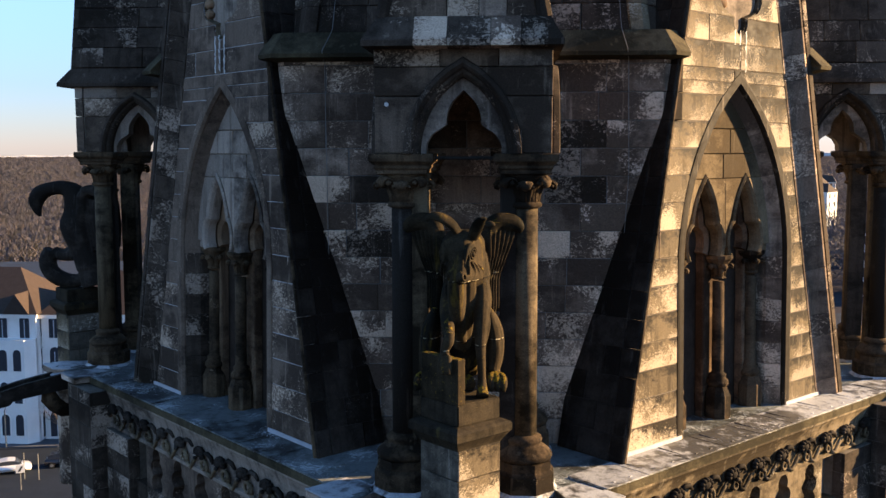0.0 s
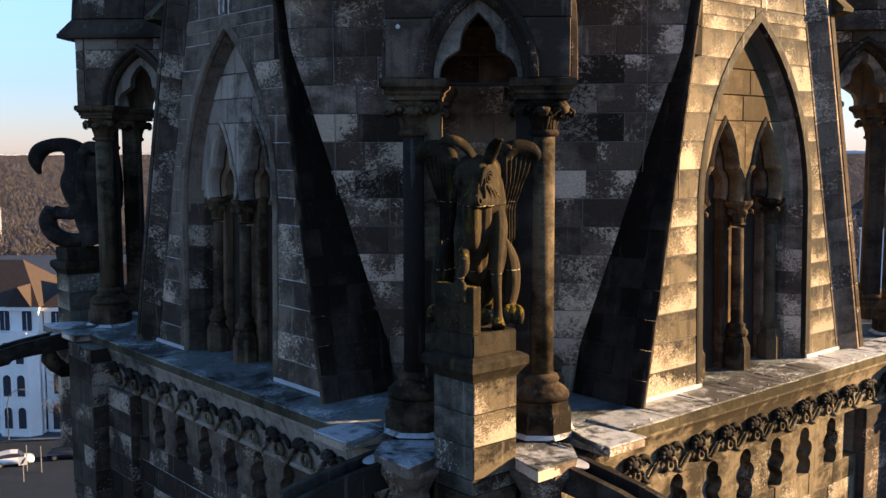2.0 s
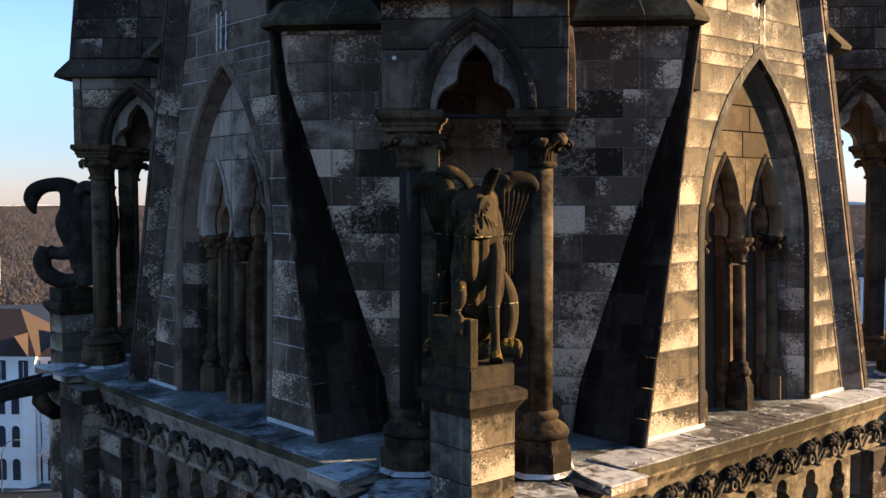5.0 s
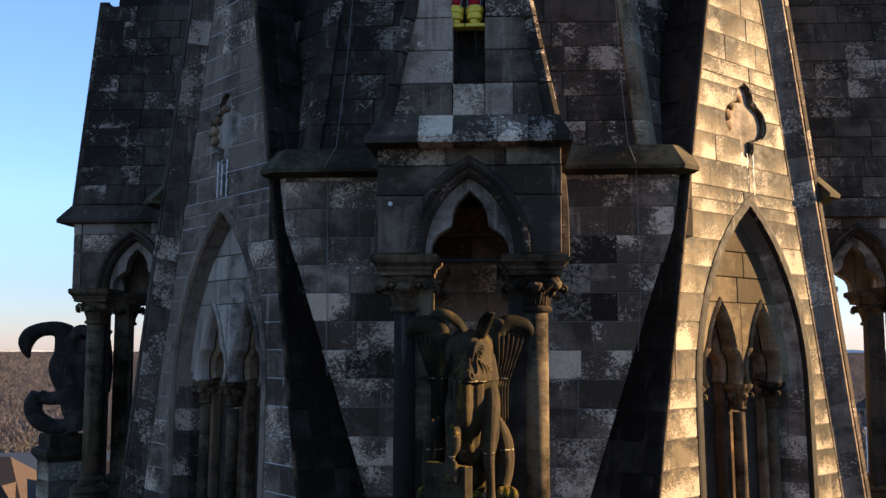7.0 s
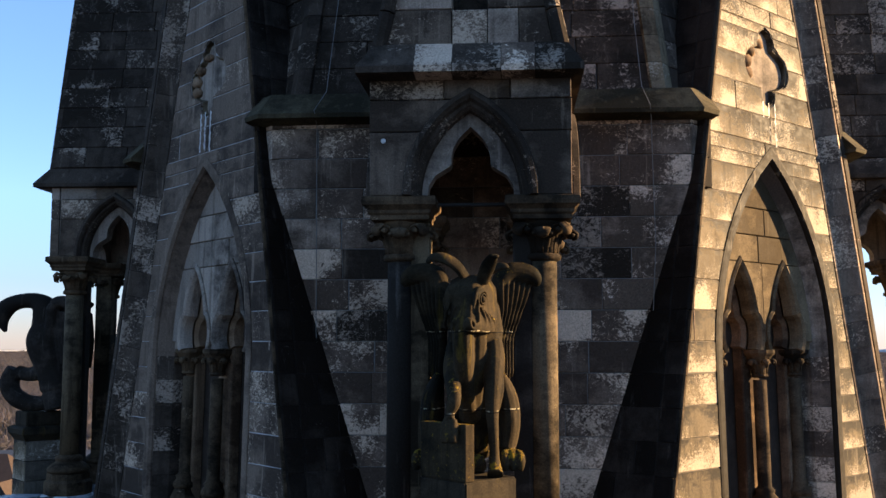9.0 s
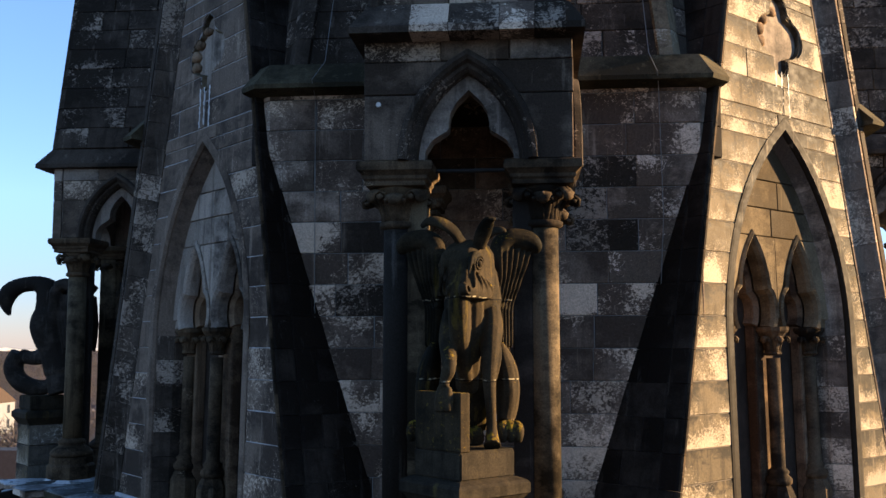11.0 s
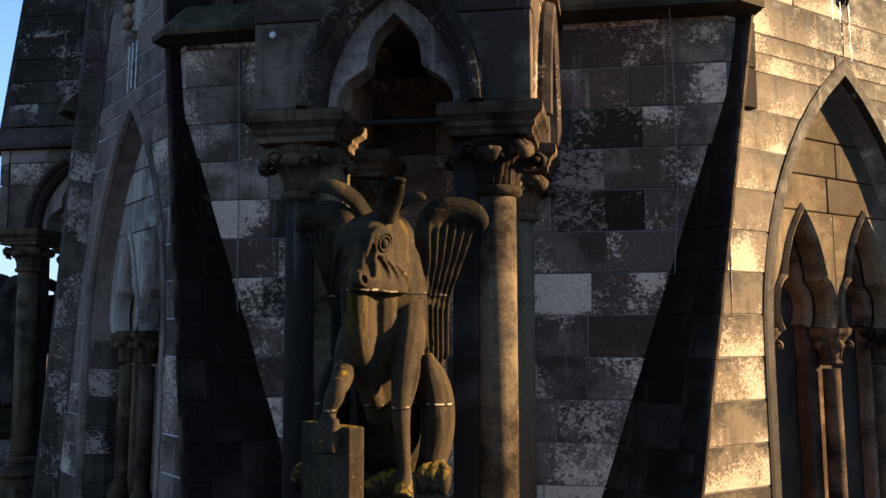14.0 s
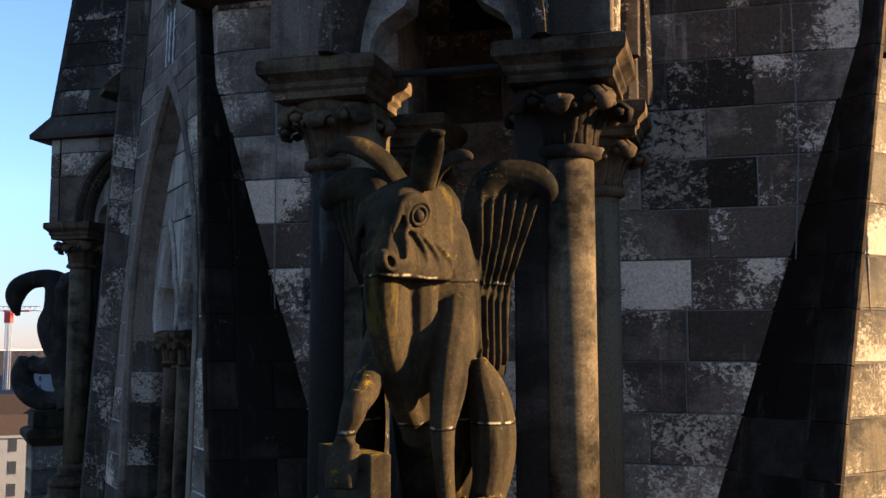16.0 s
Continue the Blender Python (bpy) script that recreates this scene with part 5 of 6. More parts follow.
            if f < 5:
                lobe(bm, [((0.25 + 0.03 * f) * sx, y + 0.05, 2.68), ((0.25 + 0.028 * f) * sx, y + 0.05, 2.4), ((0.26 + 0.026 * f) * sx, y + 0.05, 2.2), ((0.265 + 0.026 * f) * sx, y + 0.06, 2.04 + 0.03 * f)], [0.042, 0.046, 0.042, 0.016], [0.015, 0.015, 0.014, 0.008], (0.9 * sx, -0.42, 0), 8)
        lobe(bm, [(0.26 * sx, 0.0, 3.0), (0.32 * sx, 0.06, 2.7), (0.3 * sx, 0.08, 2.1)], [0.07, 0.1, 0.08], [0.05, 0.05, 0.04], (0.8 * sx, 0.6, 0), 8)
    limb(bm, [(0.1, -0.2, 1.4), (0.0, -0.3, 1.38), (-0.05, -0.45, 1.36)], [0.09, 0.08, 0.05], 8)
    for v in bm.verts:
        v.co.z -= 1.33
    ob = fused("horse_statue", bm, MOSSY, corner_frame(k) @ Matrix.Translation((0, 0, 1.33)), 0.0085, "weathered sandstone statue of a winged horse with yellow lichen", "statue")
    # eye sockets, nostrils and the hollow of the ear, cut into the stone
    cut, eyes = bmesh.new(), bmesh.new()
    down = Vector((0, 0, -1.33))
    for sx in (-1, 1):
        e, u, v, n = eye_frame(sx)
        turn = Matrix((u, v, n)).transposed().to_4x4()
        for c, r in ((e + n * 0.022, (0.07, 0.042, 0.034)), (Vector((0.058, -0.88, 2.635) if sx > 0 else (-0.118, -0.75, 2.635)), (0.022, 0.028, 0.032))):
            bmesh.ops.create_icosphere(cut, subdivisions=3, radius=1.0, matrix=Matrix.Translation(c + down) @ turn @ Matrix.Diagonal((*r, 1)))
        c = e + down + n * 0.004
        bmesh.ops.create_icosphere(eyes, subdivisions=3, radius=0.03, matrix=Matrix.Translation(c))
        for ring, rad, rise in ((0.054, 0.009, 0.008),):
            tube(eyes, [c + n * rise + u * (ring * math.cos(w)) + v * (0.7 * ring * math.sin(w)) for w in [a * math.pi / 12 for a in range(25)]], [rad] * 25, 8)
    cutter = new("cutter", mesh_of("cutter", cut, MOSSY))
    cutter.matrix_world = ob.matrix_world.copy()
    mod = ob.modifiers.new("carve", "BOOLEAN")
    mod.operation, mod.solver, mod.object = "DIFFERENCE", "EXACT", cutter
    bpy.context.view_layer.update()
    carved = bpy.data.meshes.new_from_object(ob.evaluated_get(bpy.context.evaluated_depsgraph_get()))
    ob.modifiers.clear()
    tmp = bpy.data.meshes.new("tmp")
    eyes.to_mesh(tmp)
    eyes.free()
    bm = bmesh.new()
    bm.from_mesh(carved)
    bm.from_mesh(tmp)
    for f in bm.faces:
        f.smooth = True
        f.material_index = 0
    bm.to_mesh(carved)
    bm.free()
    carved.materials.clear()
    carved.materials.append(MOSSY)
    ob.data = carved
    bpy.data.objects.remove(cutter)
    bpy.data.meshes.remove(tmp)
    return ob


def bird_statue(k):
    bm = bmesh.new()
    limb(bm, [(0, -0.98, 2.78), (0, -1.03, 2.92), (0, -1.04, 3.08), (0, -0.97, 3.24), (0, -0.8, 3.34), (0, -0.55, 3.36), (0, -0.38, 3.25), (0, -0.33, 3.05), (0, -0.34, 2.8)], [0.03, 0.08, 0.13, 0.15, 0.14, 0.15, 0.2, 0.22, 0.23], 14)
    limb(bm, [(0, -0.3, 2.9), (0, -0.32, 2.65), (0, -0.28, 2.4), (0, -0.2, 2.1), (0, -0.1, 1.75)], [0.24, 0.31, 0.3, 0.26, 0.28], 16)
    limb(bm, [(0, -0.3, 2.05), (0, -0.6, 2.0), (0, -0.78, 2.05)], [0.16, 0.13, 0.13], 10)
    limb(bm, [(0, -0.78, 2.08), (0, -0.88, 1.9), (0, -0.85, 1.68), (0, -0.7, 1.52), (0, -0.5, 1.46), (0, -0.3, 1.5), (0, -0.2, 1.6)], [0.16, 0.15, 0.15, 0.16, 0.15, 0.13, 0.15], 12)
    limb(bm, [(0, 0.0, 1.4), (0, -0.1, 1.8), (0, 0.0, 2.2)], [0.3, 0.25, 0.2], 12)
    for sx in (-1, 1):
        limb(bm, [(0.2 * sx, -0.2, 2.6), (0.24 * sx, -0.15, 3.0), (0.28 * sx, -0.1, 3.25), (0.34 * sx, 0.05, 3.33), (0.42 * sx, 0.2, 3.25)], [0.08, 0.1, 0.12, 0.11, 0.08], 12)
        for f in range(5):
            limb(bm, [((0.26 + 0.04 * f) * sx, -0.1 + 0.07 * f, 3.15), ((0.24 + 0.04 * f) * sx, -0.05 + 0.07 * f, 2.6), ((0.22 + 0.03 * f) * sx, 0.0 + 0.06 * f, 2.1)], [0.035, 0.04, 0.02], 6)
        for z in range(4):
            for q in range(3):
                ball(bm, (sx * (0.16 + 0.03 * q), -0.42 + 0.12 * q, 2.68 - 0.12 * z), (0.07, 0.07, 0.075), 1)
    for v in bm.verts:
        v.co.y = (v.co.y + 0.2) * 1.12 - 0.32
        v.co.z = (v.co.z - 1.33) * 0.92
    return fused("bird_statue", bm, BLACK, corner_frame(k) @ Matrix.Translation((0, 0, 1.33)), 0.02, "black weathered stone statue of a hook-beaked winged beast", "statue")


horse_statue(0)
bird_statue(3)

# ---- hazard lamps, tie bars, lightning wires ----
RED = plain("red_lamp_glass", (0.35, 0.01, 0.03), 0.25, vary=0.2)
YELLOW = plain("yellow_paint", (0.6, 0.42, 0.02), 0.45, vary=0.2)
WIRE = plain("galvanised_wire", (0.16, 0.16, 0.15), 0.6, 0.2)


def build_beacon(x):
    g = thing("beacon_lamp", "red hazard lamp with a yellow rim in the roof slot", "lamp", corner_frame(0) @ Matrix.Translation((x, 0.06, 6.3)), "hazard lamps")
    bm = bmesh.new()
    lathe(bm, [(0.055, 0.04), (0.06, 0.08), (0.085, 0.09), (0.085, 0.15), (0.095, 0.16), (0.095, 0.22), (0.07, 0.235)], seg=18)
    part("rim", bm, YELLOW, g)
    bm = bmesh.new()
    lathe(bm, [(0.07, 0.236), (0.07, 0.34), (0.05, 0.37)], seg=18)
    part("lens", bm, RED, g, "dark red lens", smooth=True)
    bm = bmesh.new()
    box(bm, -0.12, 0.12, -0.06, 0.1, 0.0, 0.035, 0.005)
    part("tray", bm, YELLOW, g)
    for q in range(4):
        bm = bmesh.new()
        w = q * math.pi / 2 + 0.7
        tube(bm, [(0.1 * math.cos(w), 0.1 * math.sin(w), 0.2), (0.1 * math.cos(w), 0.1 * math.sin(w), 0.55)], [0.006, 0.004], 5)
        part("spike", bm, WIRE, g)
    bm = bmesh.new()
    tube(bm, [(0.0, 0.02, 0.0), (0.02, 0.06, -0.2), (0.05 if x < 0 else -0.05, 0.08, -0.42), (0.03, 0.1, -0.5)], [0.01, 0.01, 0.01, 0.01], 6)
    part("cable", bm, IRON, g)
    return g


build_beacon(-0.15)
build_beacon(0.06)

for y in (0.3,):
    g = thing("tie_bar", "dark iron tie bar between the capitals", "tie bar", corner_frame(0) @ Matrix.Translation((0, y, 3.82)))
    bm = bmesh.new()
    tube(bm, [(-0.36, 0, 0), (0.36, 0, 0)], [0.02, 0.02], 8)
    part("bar", bm, IRON, g)
for k in (1, 3):
    g = thing("tie_bar", "dark iron tie bar between the capitals", "tie bar", corner_frame(k) @ Matrix.Translation((0, 0.3, 3.82)))
    bm = bmesh.new()
    tube(bm, [(-0.36, 0, 0), (0.36, 0, 0)], [0.02, 0.02], 8)
    part("bar", bm, IRON, g)


g = thing("wall_anchor", "small pale round anchor plate on the niche wall", "anchor", corner_frame(0) @ Matrix.Translation((-0.83, -0.004, 4.4)) @ Matrix.Rotation(radians(90), 4, "X"))
bm = bmesh.new()
lathe(bm, [(0.024, -0.01), (0.024, 0.006), (0.018, 0.012)], seg=14)
part("plate", bm, LIME, g)


def build_wire(pts, label):
    g = thing("lightning_wire", label, "wire", corner_frame(0) @ Matrix.Translation(pts[0]), "lightning wires")
    bm = bmesh.new()
    p0 = Vector(pts[0])
    tube(bm, [Vector(p) - p0 for p in pts], [0.005] * len(pts), 5)
    part("wire", bm, WIRE, g)


build_wire([(1.38, 2.05, 0.03), (1.45, 2.0, 0.6), (1.7, 2.04, 1.3), (1.95, 2.05, 2.4), (2.02, 2.06, 3.6), (2.0, 2.05, 4.6), (1.98, 1.95, 5.04), (1.95, 1.78, 5.15), (1.9, 2.1, 5.45), (1.85, 2.3, 6.3), (1.83, 2.42, 7.0), (1.8, 2.62, 8.0)], "grey lightning wire running up the wall")
build_wire([(-1.3, 2.05, 0.4), (-1.75, 2.05, 1.2), (-1.88, 2.06, 2.6), (-1.9, 2.06, 5.0), (-1.88, 1.78, 5.15), (-1.8, 2.1, 5.45), (-1.72, 2.35, 6.6), (-1.66, 2.6, 8.0)], "grey lightning wire running up the wall")

# ---- ground, streets and town far below ----
bm = bmesh.new()
bmesh.ops.create_circle(bm, cap_ends=True, radius=4800, segments=96)
ground = part("ground", bm, plain("leaf_litter", (0.04, 0.037, 0.04), 0.95, vary=0.4, scale=0.02, bump=0), None)
tagged(ground, "brown winter parkland reaching to the horizon", "ground", kind="structure")
bm = bmesh.new()
pillar(bm, [(-140, -60), (120, -60), (120, 210), (-40, 215), (-140, 190)], -0.1, 0.02)
road = part("road", bm, plain("asphalt", (0.013, 0.018, 0.027), 0.85, vary=0.25, scale=0.35, bump=0), None)
tagged(road, "grey asphalt square below the tower", "road", kind="structure")
bm = bmesh.new()
pillar(bm, [(-90, 101), (-55.6, 104), (-50, 122), (-60, 130), (-92, 130)], 0.0, 0.15)
pavement = part("pavement", bm, plain("paving", (0.08, 0.085, 0.095), 0.85, vary=0.25, scale=0.8, bump=0), None)
tagged(pavement, "pale paved footway along the corner house", "pavement", kind="structure")

RENDER = plain("white_render", (0.7, 0.68, 0.65), 0.8, vary=0.08, scale=0.5, bump=0)
TILES = plain("brown_roof_tiles", (0.045, 0.032, 0.025), 0.8, vary=0.25, scale=2.0, bump=0)
SLATE = plain("blue_grey_roof", (0.03, 0.036, 0.046), 0.6, vary=0.25, scale=0.8, bump=0)
GLASS = plain("window_glass", (0.03, 0.035, 0.045), 0.08, vary=0.3, bump=0)
CREAM = plain("cream_render", (0.14, 0.12, 0.1), 0.8, vary=0.12, scale=0.5, bump=0)
GREYR = plain("grey_render", (0.16, 0.17, 0.19), 0.8, vary=0.12, scale=0.5, bump=0)
SIGN = plain("dark_shop_sign", (0.02, 0.022, 0.03), 0.5, vary=0.1, bump=0)
PINK = plain("pink_poster", (0.5, 0.02, 0.15), 0.5, vary=0.1, bump=0)
WHITE = plain("white_paint", (0.36, 0.38, 0.42), 0.35, vary=0.05, bump=0)


def house(x, y, turn, wide, deep, eaves, ridge, floors, bays, wall, roof, label, arched=False, hip=0.0):
    """A town house: front along its x axis, facing -y; windows cut in as recessed frames and panes."""
    h = thing("house", label, "house", pose(x, y, 0, 0, 0, turn), "town houses")
    bm = bmesh.new()
    box(bm, 0, wide, 0, deep, 0, eaves)
    body = part("wall", bm, wall, h)
    bm = bmesh.new()
    e = 0.4
    v = [bm.verts.new(p) for p in ((-e, -e, eaves), (wide + e, -e, eaves), (wide + e, deep + e, eaves), (-e, deep + e, eaves), (hip, deep / 2, ridge), (wide - hip, deep / 2, ridge))]
    for q in ((0, 1, 5, 4), (2, 3, 4, 5), (1, 2, 5), (3, 0, 4), (3, 2, 1, 0)):
        bm.faces.new([v[i] for i in q])
    part("roof", bm, roof, h)
    bm = bmesh.new()
    box(bm, -0.3, wide + 0.3, -0.35, 0.0, eaves - 0.5, eaves - 0.02)
    part("eaves_cornice", bm, wall, h)
    bm = bmesh.new()
    box(bm, -0.12, wide + 0.12, -0.16, 0.0, eaves / floors * 1.0 - 0.15, eaves / floors + 0.2)
    part("string_course", bm, wall, h)
    fh = eaves / floors
    for side in (0, 1):
        n = bays if side == 0 else max(1, int(bays * deep / wide))
        span = wide if side == 0 else deep
        for f in range(floors):
            for i in range(n):
                cx = span * (i + 0.5) / n
                ww, wh = (0.62, fh * 0.56)
                z0 = f * fh + fh * 0.26
                if f == 0:
                    ww, wh, z0 = 0.9, fh * 0.62, 0.5
                poly = [(-ww, 0), (ww, 0), (ww, wh)]
                if arched or f == 0:
                    poly += [(ww * math.cos(w), wh + ww * math.sin(w)) for w in (0.5, 1.0, 1.57, 2.1, 2.6)]
                poly += [(-ww, wh)]
                fr = Matrix.Translation((cx, -0.03, z0)) if side == 0 else Matrix.Translation((wide + 0.03, cx, z0)) @ Matrix.Rotation(radians(90), 4, "Z")
                bm = bmesh.new()
                prism(bm, [(px * 1.16, -0.1 if pz == 0 else pz * 1.05) for px, pz in poly], -0.04, 0.02)
                win = part("window", bm, wall, h, m=fr)
                bm = bmesh.new()
                prism(bm, poly, -0.075, 0.0)
                part("pane", bm, GLASS, win)
                if y < 135:
                    bm = bmesh.new()
                    box(bm, -0.05, 0.05, -0.1, -0.07, 0, wh)
                    part("glazing_bar", bm, WHITE, win)
    return h


corner_house = house(-76.0, 106.0, 0, 17.2, 13.0, 16.4, 21.5, 4, 6, RENDER, TILES, "white rendered corner house with a brown tiled roof", True, 5.0)
wing = house(-58.6, 107.0, 4, 16.0, 12.0, 16.2, 21.0, 4, 5, RENDER, TILES, "white rendered wing of the corner house with a brown roof", True, 5.0)
bm = bmesh.new()
pillar(bm, [(12.6, -1.3), (16.2, -1.3), (17.2, -0.3), (17.2, 0.2), (12.0, 0.2), (12.0, -0.6)], 0.0, 13.3)
bay = part("bay", bm, RENDER, corner_house, "projecting white bay")
for f in range(3):
    for cx in (13.5, 15.3):
        top = [(0.5 * math.cos(w), 2.2 + 0.5 * math.sin(w)) for w in (0.0, 0.6, 1.1, 1.57, 2.04, 2.54, 3.14)]
        bm = bmesh.new()
        prism(bm, [(-0.62, -0.12), (0.62, -0.12)] + [(px * 1.24, pz + 0.06) for px, pz in top], -0.06, 0.02)
        win = part("window", bm, RENDER, bay, m=Matrix.Translation((cx, -1.3, 1.2 + 4.1 * f)))
        bm = bmesh.new()
        prism(bm, [(-0.5, 0), (0.5, 0)] + top, -0.09, -0.05)
        part("window_pane", bm, GLASS, bay, m=Matrix.Translation((cx, -1.3, 1.2 + 4.1 * f)))
bm = bmesh.new()
v = [bm.verts.new(p) for p in ((13.2, -0.5, 16.4), (16.6, -0.5, 16.4), (14.9, -0.5, 18.9), (14.9, 3.5, 18.9), (13.2, 3.5, 16.4), (16.6, 3.5, 16.4))]
for q in ((0, 1, 2), (1, 5, 3, 2), (0, 2, 3, 4), (4, 3, 5)):
    bm.faces.new([v[i] for i in q])
part("dormer", bm, TILES, corner_house)
bm = bmesh.new()
box(bm, 0.3, 12.4, -0.25, -0.1, 3.6, 4.7)
part("shop_sign", bm, SIGN, corner_house, "dark shop sign with pale lettering")
for i in range(9):
    bm = bmesh.new()
    box(bm, 8.0 + 0.42 * i, 8.3 + 0.42 * i, -0.27, -0.25, 3.95, 4.3)
    part("lettering", bm, WHITE, corner_house)
bm = bmesh.new()
box(bm, 6.6, 9.4, -0.2, -0.1, 0.6, 2.6)
part("poster", bm, PINK, corner_house, "pink shop window poster")

house(-92.0, 126.0, 6, 38.0, 20.0, 17.5, 19.2, 5, 9, GREYR, SLATE, "grey house with a flat blue-grey roof behind the corner house", False, 6.0)
# town towards the building site
town = random.Random(5)
for i in range(26):
    a = radians(town.uniform(36, 47))
    d = town.uniform(150, 900) if i > 8 else 185 + 13 * i
    hgt = town.uniform(14, 21)
    tone = town.choice((GREYR, CREAM, GREYR, CREAM))
    house(-d * math.sin(a), d * math.cos(a), town.uniform(-30, 50), town.uniform(18, 34), town.uniform(11, 15), hgt, hgt + town.uniform(3, 6), 5, 7 if d < 300 else 4, tone, town.choice((TILES, SLATE, TILES)), "rendered town house with a pitched roof, in the streets beyond", False, 2.0)
for i in range(6):
    a = radians(town.uniform(-24, -15))
    d = town.uniform(170, 700)
    house(-d * math.sin(a), d * math.cos(a), town.uniform(-60, 0), town.uniform(14, 24), 12, 16, 20, 4, 4, town.choice((RENDER, CREAM)), TILES, "pale town house with a tiled roof, beyond the tower", False, 2.0)


def car(x, y, turn, paint, label):
    c = thing("car", label, "car", pose(x, y, 0.02, 0, 0, turn), "parked cars")
    bm = bmesh.new()
    prism(bm, [(-2.15, 0.35), (-2.2, 0.8), (-1.95, 1.0), (-1.0, 1.08), (1.1, 1.08), (1.95, 0.92), (2.2, 0.7), (2.2, 0.35)], -0.88, 0.88)
    bmesh.ops.bevel(bm, geom=bm.edges[:], offset=0.07, segments=2, affect="EDGES")
    body = part("body", bm, paint, c, smooth=True)
    bm = bmesh.new()
    prism(bm, [(-1.9, 1.0), (-1.5, 1.5), (-0.3, 1.62), (0.5, 1.55), (1.2, 1.05)], -0.74, 0.74)
    part("cabin_glass", bm, GLASS, body)
    bm = bmesh.new()
    prism(bm, [(-1.55, 1.5), (-0.3, 1.66), (0.5, 1.58), (0.5, 1.52), (-0.3, 1.58), (-1.5, 1.44)], -0.76, 0.76)
    part("car_roof", bm, paint, body)
    for wx in (-1.35, 1.35):
        for wy in (-0.82, 0.82):
            bm = bmesh.new()
            lathe(bm, [(0.2, -0.1), (0.33, -0.1), (0.34, 0.0), (0.33, 0.1), (0.2, 0.1)], seg=14)
            wheel = part("wheel", bm, IRON, c, m=Matrix.Translation((wx, wy, 0.34)) @ Matrix.Rotation(radians(90), 4, "X"))
            bm = bmesh.new()
            lathe(bm, [(0.05, -0.11), (0.2, -0.105), (0.2, 0.105), (0.05, 0.11)], seg=10)
            part("rim", bm, WIRE, wheel)
    return c


car(-56.6, 94.4, 25, plain("silver_paint", (0.6, 0.6, 0.62), 0.3, 0.3, vary=0.04, bump=0), "silver estate car parked in the square")
car(-51.6, 97.4, 18, plain("black_paint", (0.02, 0.022, 0.03), 0.25, 0.2, vary=0.04, bump=0), "black saloon car parked in the square")
for x, y in ((-54.0, 92.5), (-52.2, 92.2), (-57.5, 90.5)):
    g = thing("street_post", "thin grey sign post in the square", "post", pose(x, y, 0.02), "street posts")
    bm = bmesh.new()
    tube(bm, [(0, 0, 0), (0, 0, 3.0)], [0.06, 0.05], 6)
    part("pole", bm, WIRE, g)
g = thing("traffic_sign", "blue and white square traffic sign", "sign", pose(-52.6, 89.0, 0.02, 0, 0, 30))
bm = bmesh.new()
tube(bm, [(0, 0.05, 0), (0, 0.05, 2.6)], [0.05, 0.05], 6)
part("pole", bm, WIRE, g)
bm = bmesh.new()
box(bm, -0.45, 0.45, -0.02, 0.02, 1.9, 2.8)
part("plate", bm, WHITE, g)
bm = bmesh.new()
prism(bm, [(-0.3, 2.0), (0.0, 2.05), (0.3, 2.65), (0.05, 2.6)], -0.035, -0.021)
part("arrow", bm, SIGN, g)
g = thing("street_lamp", "curved grey street lamp by the corner house", "lamp", pose(-62.0, 103.5, 0.1))
bm = bmesh.new()
tube(bm, [(0, 0, 0), (0, 0, 4.5), (0.3, 0, 5.6), (1.0, 0, 6.2), (2.0, 0, 6.4)], [0.09, 0.07, 0.06, 0.05, 0.05], 7)
part("pole", bm, WIRE, g)
bm = bmesh.new()
box(bm, 1.7, 2.6, -0.15, 0.15, 6.3, 6.45, 0.03)
part("lamp_head", bm, WIRE, g)


def bare_tree(x, y, hgt, label):
    """A leafless tree: trunk, limbs and twigs."""
    g = thing("tree", label, "tree", pose(x, y, 0), "bare street trees")
    rng = random.Random(int(x * 7 + y))
    bm = bmesh.new()
    tube(bm, [(0, 0, 0), (0.1, 0, hgt * 0.3), (0.0, 0.1, hgt * 0.5)], [0.2, 0.15, 0.1], 7)
    part("trunk", bm, BARK, g)
    bm = bmesh.new()
    for i in range(26):
        a, up = rng.uniform(0, 6.28), rng.uniform(0.5, 1.0)
        z0 = hgt * rng.uniform(0.25, 0.5)
        r = hgt * 0.4 * rng.uniform(0.5, 1)
        p0, p1 = Vector((0, 0, z0)), Vector((r * math.cos(a), r * math.sin(a), hgt * up))
        m1 = p0.lerp(p1, 0.5) + Vector((0, 0, -0.06 * hgt))
        tube(bm, [p0, m1, p1], [0.07, 0.05, 0.015], 4)
        for q in range(6):
            b0 = m1.lerp(p1, rng.random())
            tube(bm, [b0, b0 + Vector((rng.uniform(-1, 1), rng.uniform(-1, 1), rng.uniform(0, 1.2))) * hgt * 0.12], [0.025, 0.008], 3)
    part("crown", bm, BARK, g)
    return g


BARK = plain("winter_bark", (0.1, 0.08, 0.065), 0.9, vary=0.3, scale=2, bump=0)
for x, y in ((-54.5, 104.5), (-51.5, 111.0), (-50.0, 118.0)):
    bare_tree(x, y, 8.5, "bare winter street tree by the corner house")

# ---- tower crane ----
CRED = plain("red_crane_paint", (0.55, 0.05, 0.03), 0.5, vary=0.1, bump=0)
crane = thing("tower_crane", "red and white tower crane over the town", "crane", pose(-250, 302, 0, 0, 0, 12))
bm = bmesh.new()
for sx in (-0.8, 0.8):
    for sy in (-0.8, 0.8):
        tube(bm, [(sx, sy, 0), (sx, sy, 44)], [0.14, 0.14], 4)
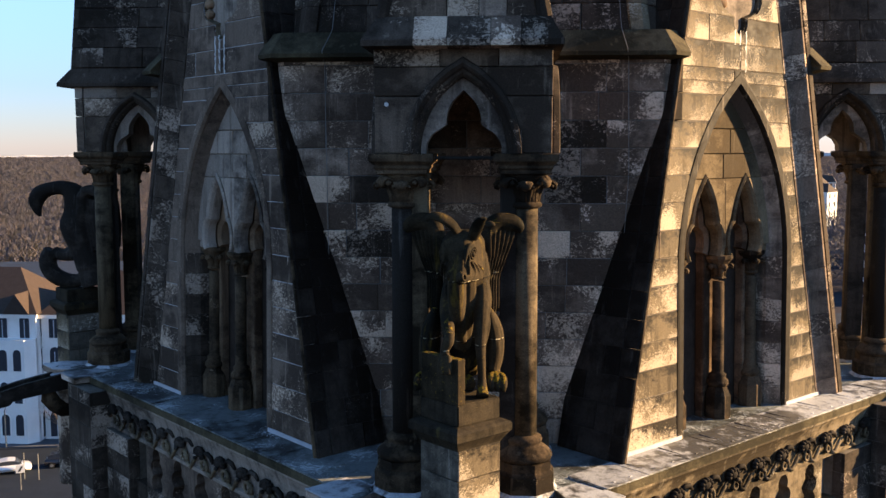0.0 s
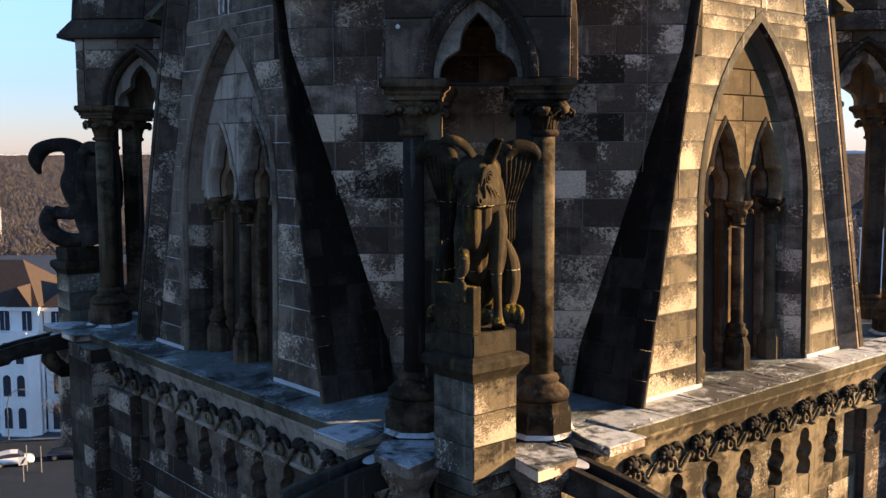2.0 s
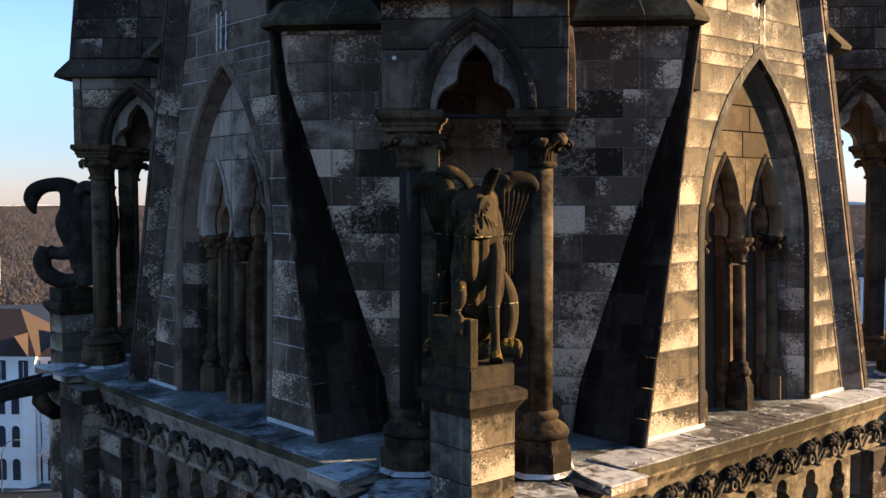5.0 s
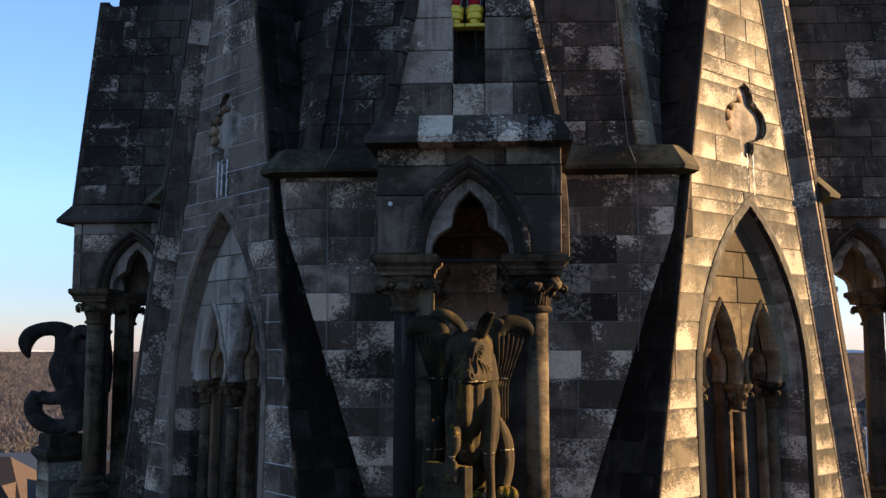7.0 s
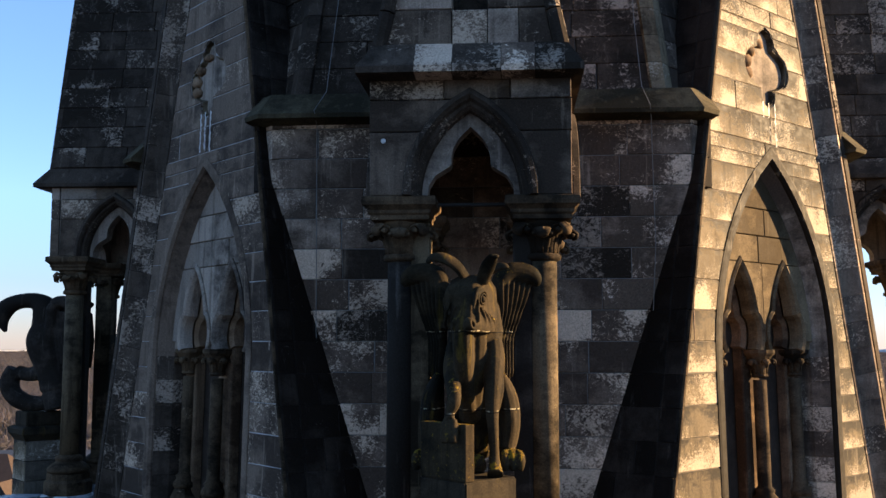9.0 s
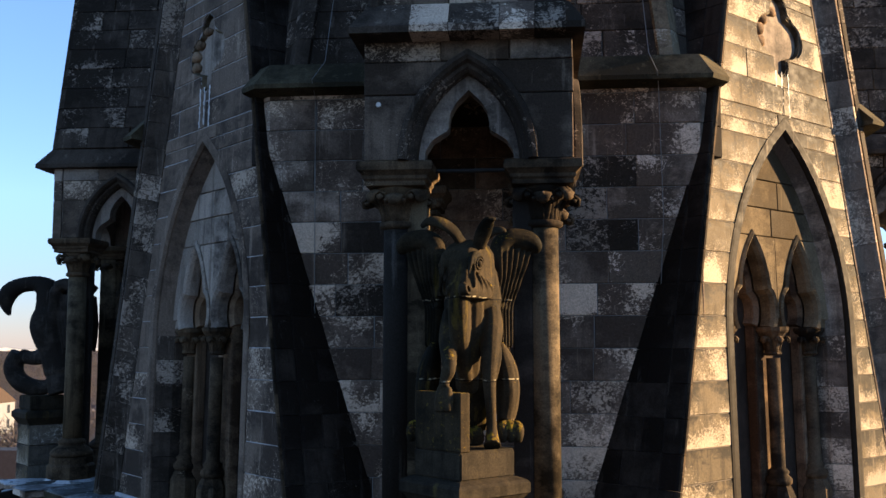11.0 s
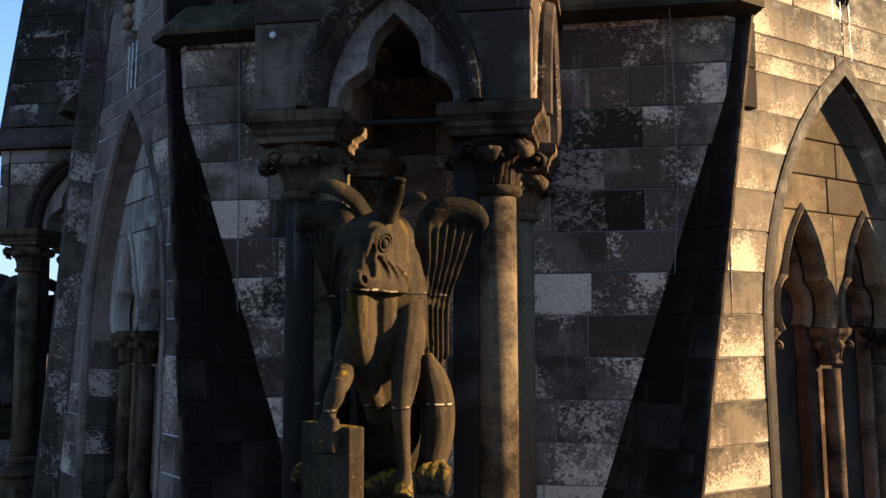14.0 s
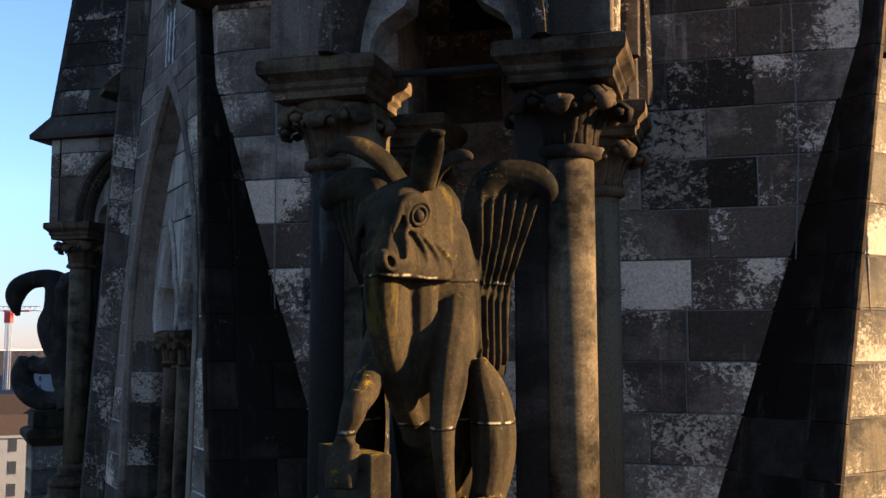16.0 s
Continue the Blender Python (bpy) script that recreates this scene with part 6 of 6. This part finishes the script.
for i in range(22):
    z = 2.0 * i
    for sy in (-0.8, 0.8):
        tube(bm, [(-0.8, sy, z), (0.8, sy, z + 2)], [0.08, 0.08], 4)
        tube(bm, [(0.8, sy, z), (-0.8, sy, z + 2)], [0.08, 0.08], 4)
part("mast", bm, WHITE, crane)
bm = bmesh.new()
box(bm, -1.2, 1.2, -1.2, 1.2, 42.5, 46.5)
part("slewing_ring", bm, CRED, crane)
bm = bmesh.new()
for sy in (-0.6, 0.6):
    tube(bm, [(-45, sy, 47), (12, sy, 47)], [0.16, 0.16], 4)
tube(bm, [(-45, 0, 48.6), (12, 0, 48.6)], [0.16, 0.16], 4)
for i in range(28):
    x = -45 + 2 * i
    for sy in (-0.6, 0.6):
        tube(bm, [(x, sy, 47), (x + 1, 0, 48.6)], [0.08, 0.08], 4)
        tube(bm, [(x + 1, 0, 48.6), (x + 2, sy, 47)], [0.08, 0.08], 4)
part("jib", bm, WHITE, crane)
bm = bmesh.new()
box(bm, -2, 8, -0.7, 0.7, 46.6, 47.2)
part("jib_root", bm, CRED, crane)

# ---- winter woods ----
m, nt, bsdf = mat_nodes("winter_twigs")
isl = nt.nodes.new("ShaderNodeNewGeometry")
tone = ramp(nt, isl.outputs["Random Per Island"], [(0.0, (0.1, 0.09, 0.1)), (0.5, (0.12, 0.098, 0.096)), (0.8, (0.15, 0.108, 0.085)), (1.0, (0.115, 0.104, 0.112))])
patch = ramp(nt, noise_of(nt, isl.outputs["Position"], 0.02, 3.0), [(0.35, 0.6), (0.65, 1.35)])
nt.links.new(mixed(nt, 1.0, tone, patch, "MULTIPLY"), bsdf.inputs["Base Color"])
bsdf.inputs["Roughness"].default_value = 0.95
crown = nt.nodes.new("ShaderNodeCombineXYZ")
crown.inputs["Z"].default_value = 1.0
nt.links.new(crown.outputs["Vector"], bsdf.inputs["Normal"])
TWIGS = m


def woods(name, az0, az1, d0, d1, count, seed):
    rng = random.Random(seed)
    verts, faces = [], []
    for _ in range(count):
        a = radians(rng.uniform(az0, az1))
        d = d0 * (d1 / d0) ** rng.random()
        x, y = -d * math.sin(a), d * math.cos(a)
        h, r = rng.uniform(10, 18), rng.uniform(4, 7)
        big = 1.0 if d < 900 else 2.2
        for _ in range(110 if d < 900 else 40):
            w, up = rng.uniform(0, 6.283), rng.random()
            rr = r * math.sqrt(rng.random()) * big
            p = Vector((x + rr * math.cos(w), y + rr * math.sin(w), h * (0.3 + 0.7 * up) * (1 - 0.25 * (rr / r / big) ** 2)))
            t = Vector((rng.uniform(-1, 1), rng.uniform(-1, 1), rng.uniform(0.2, 1.3))) * rng.uniform(0.9, 2.2) * big
            o = Vector((rng.uniform(-1, 1), rng.uniform(-1, 1), rng.uniform(-0.4, 0.4))) * 0.2 * big
            i = len(verts)
            verts += [p - o, p + o, p + t]
            faces.append((i, i + 1, i + 2))
    me = bpy.data.meshes.new(name)
    me.from_pydata([tuple(v) for v in verts], [], faces)
    me.materials.append(TWIGS)
    ob = new(name, me)
    return tagged(ob, "brown leafless winter woods of the park", "woods", kind="stuff")


woods("woods", 14, 33, 230, 3200, 4200, 11)
woods("woods", -27, -12, 260, 2500, 900, 12)
woods("woods", 33, 48, 700, 3200, 700, 13)
# faint far skyline, its distance haze put into the pale colour
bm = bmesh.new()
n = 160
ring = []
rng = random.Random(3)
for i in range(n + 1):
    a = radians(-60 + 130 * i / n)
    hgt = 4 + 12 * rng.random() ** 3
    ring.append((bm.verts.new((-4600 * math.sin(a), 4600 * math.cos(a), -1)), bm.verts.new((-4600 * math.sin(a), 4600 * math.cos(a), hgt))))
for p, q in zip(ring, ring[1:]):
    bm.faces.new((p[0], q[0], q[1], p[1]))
hills = part("backdrop", bm, plain("hazed_skyline", (0.62, 0.62, 0.64), 1.0, vary=0.1, scale=0.002, bump=0), None)
tagged(hills, "far skyline on the horizon, pale bluish with painted haze", "skyline", kind="structure")
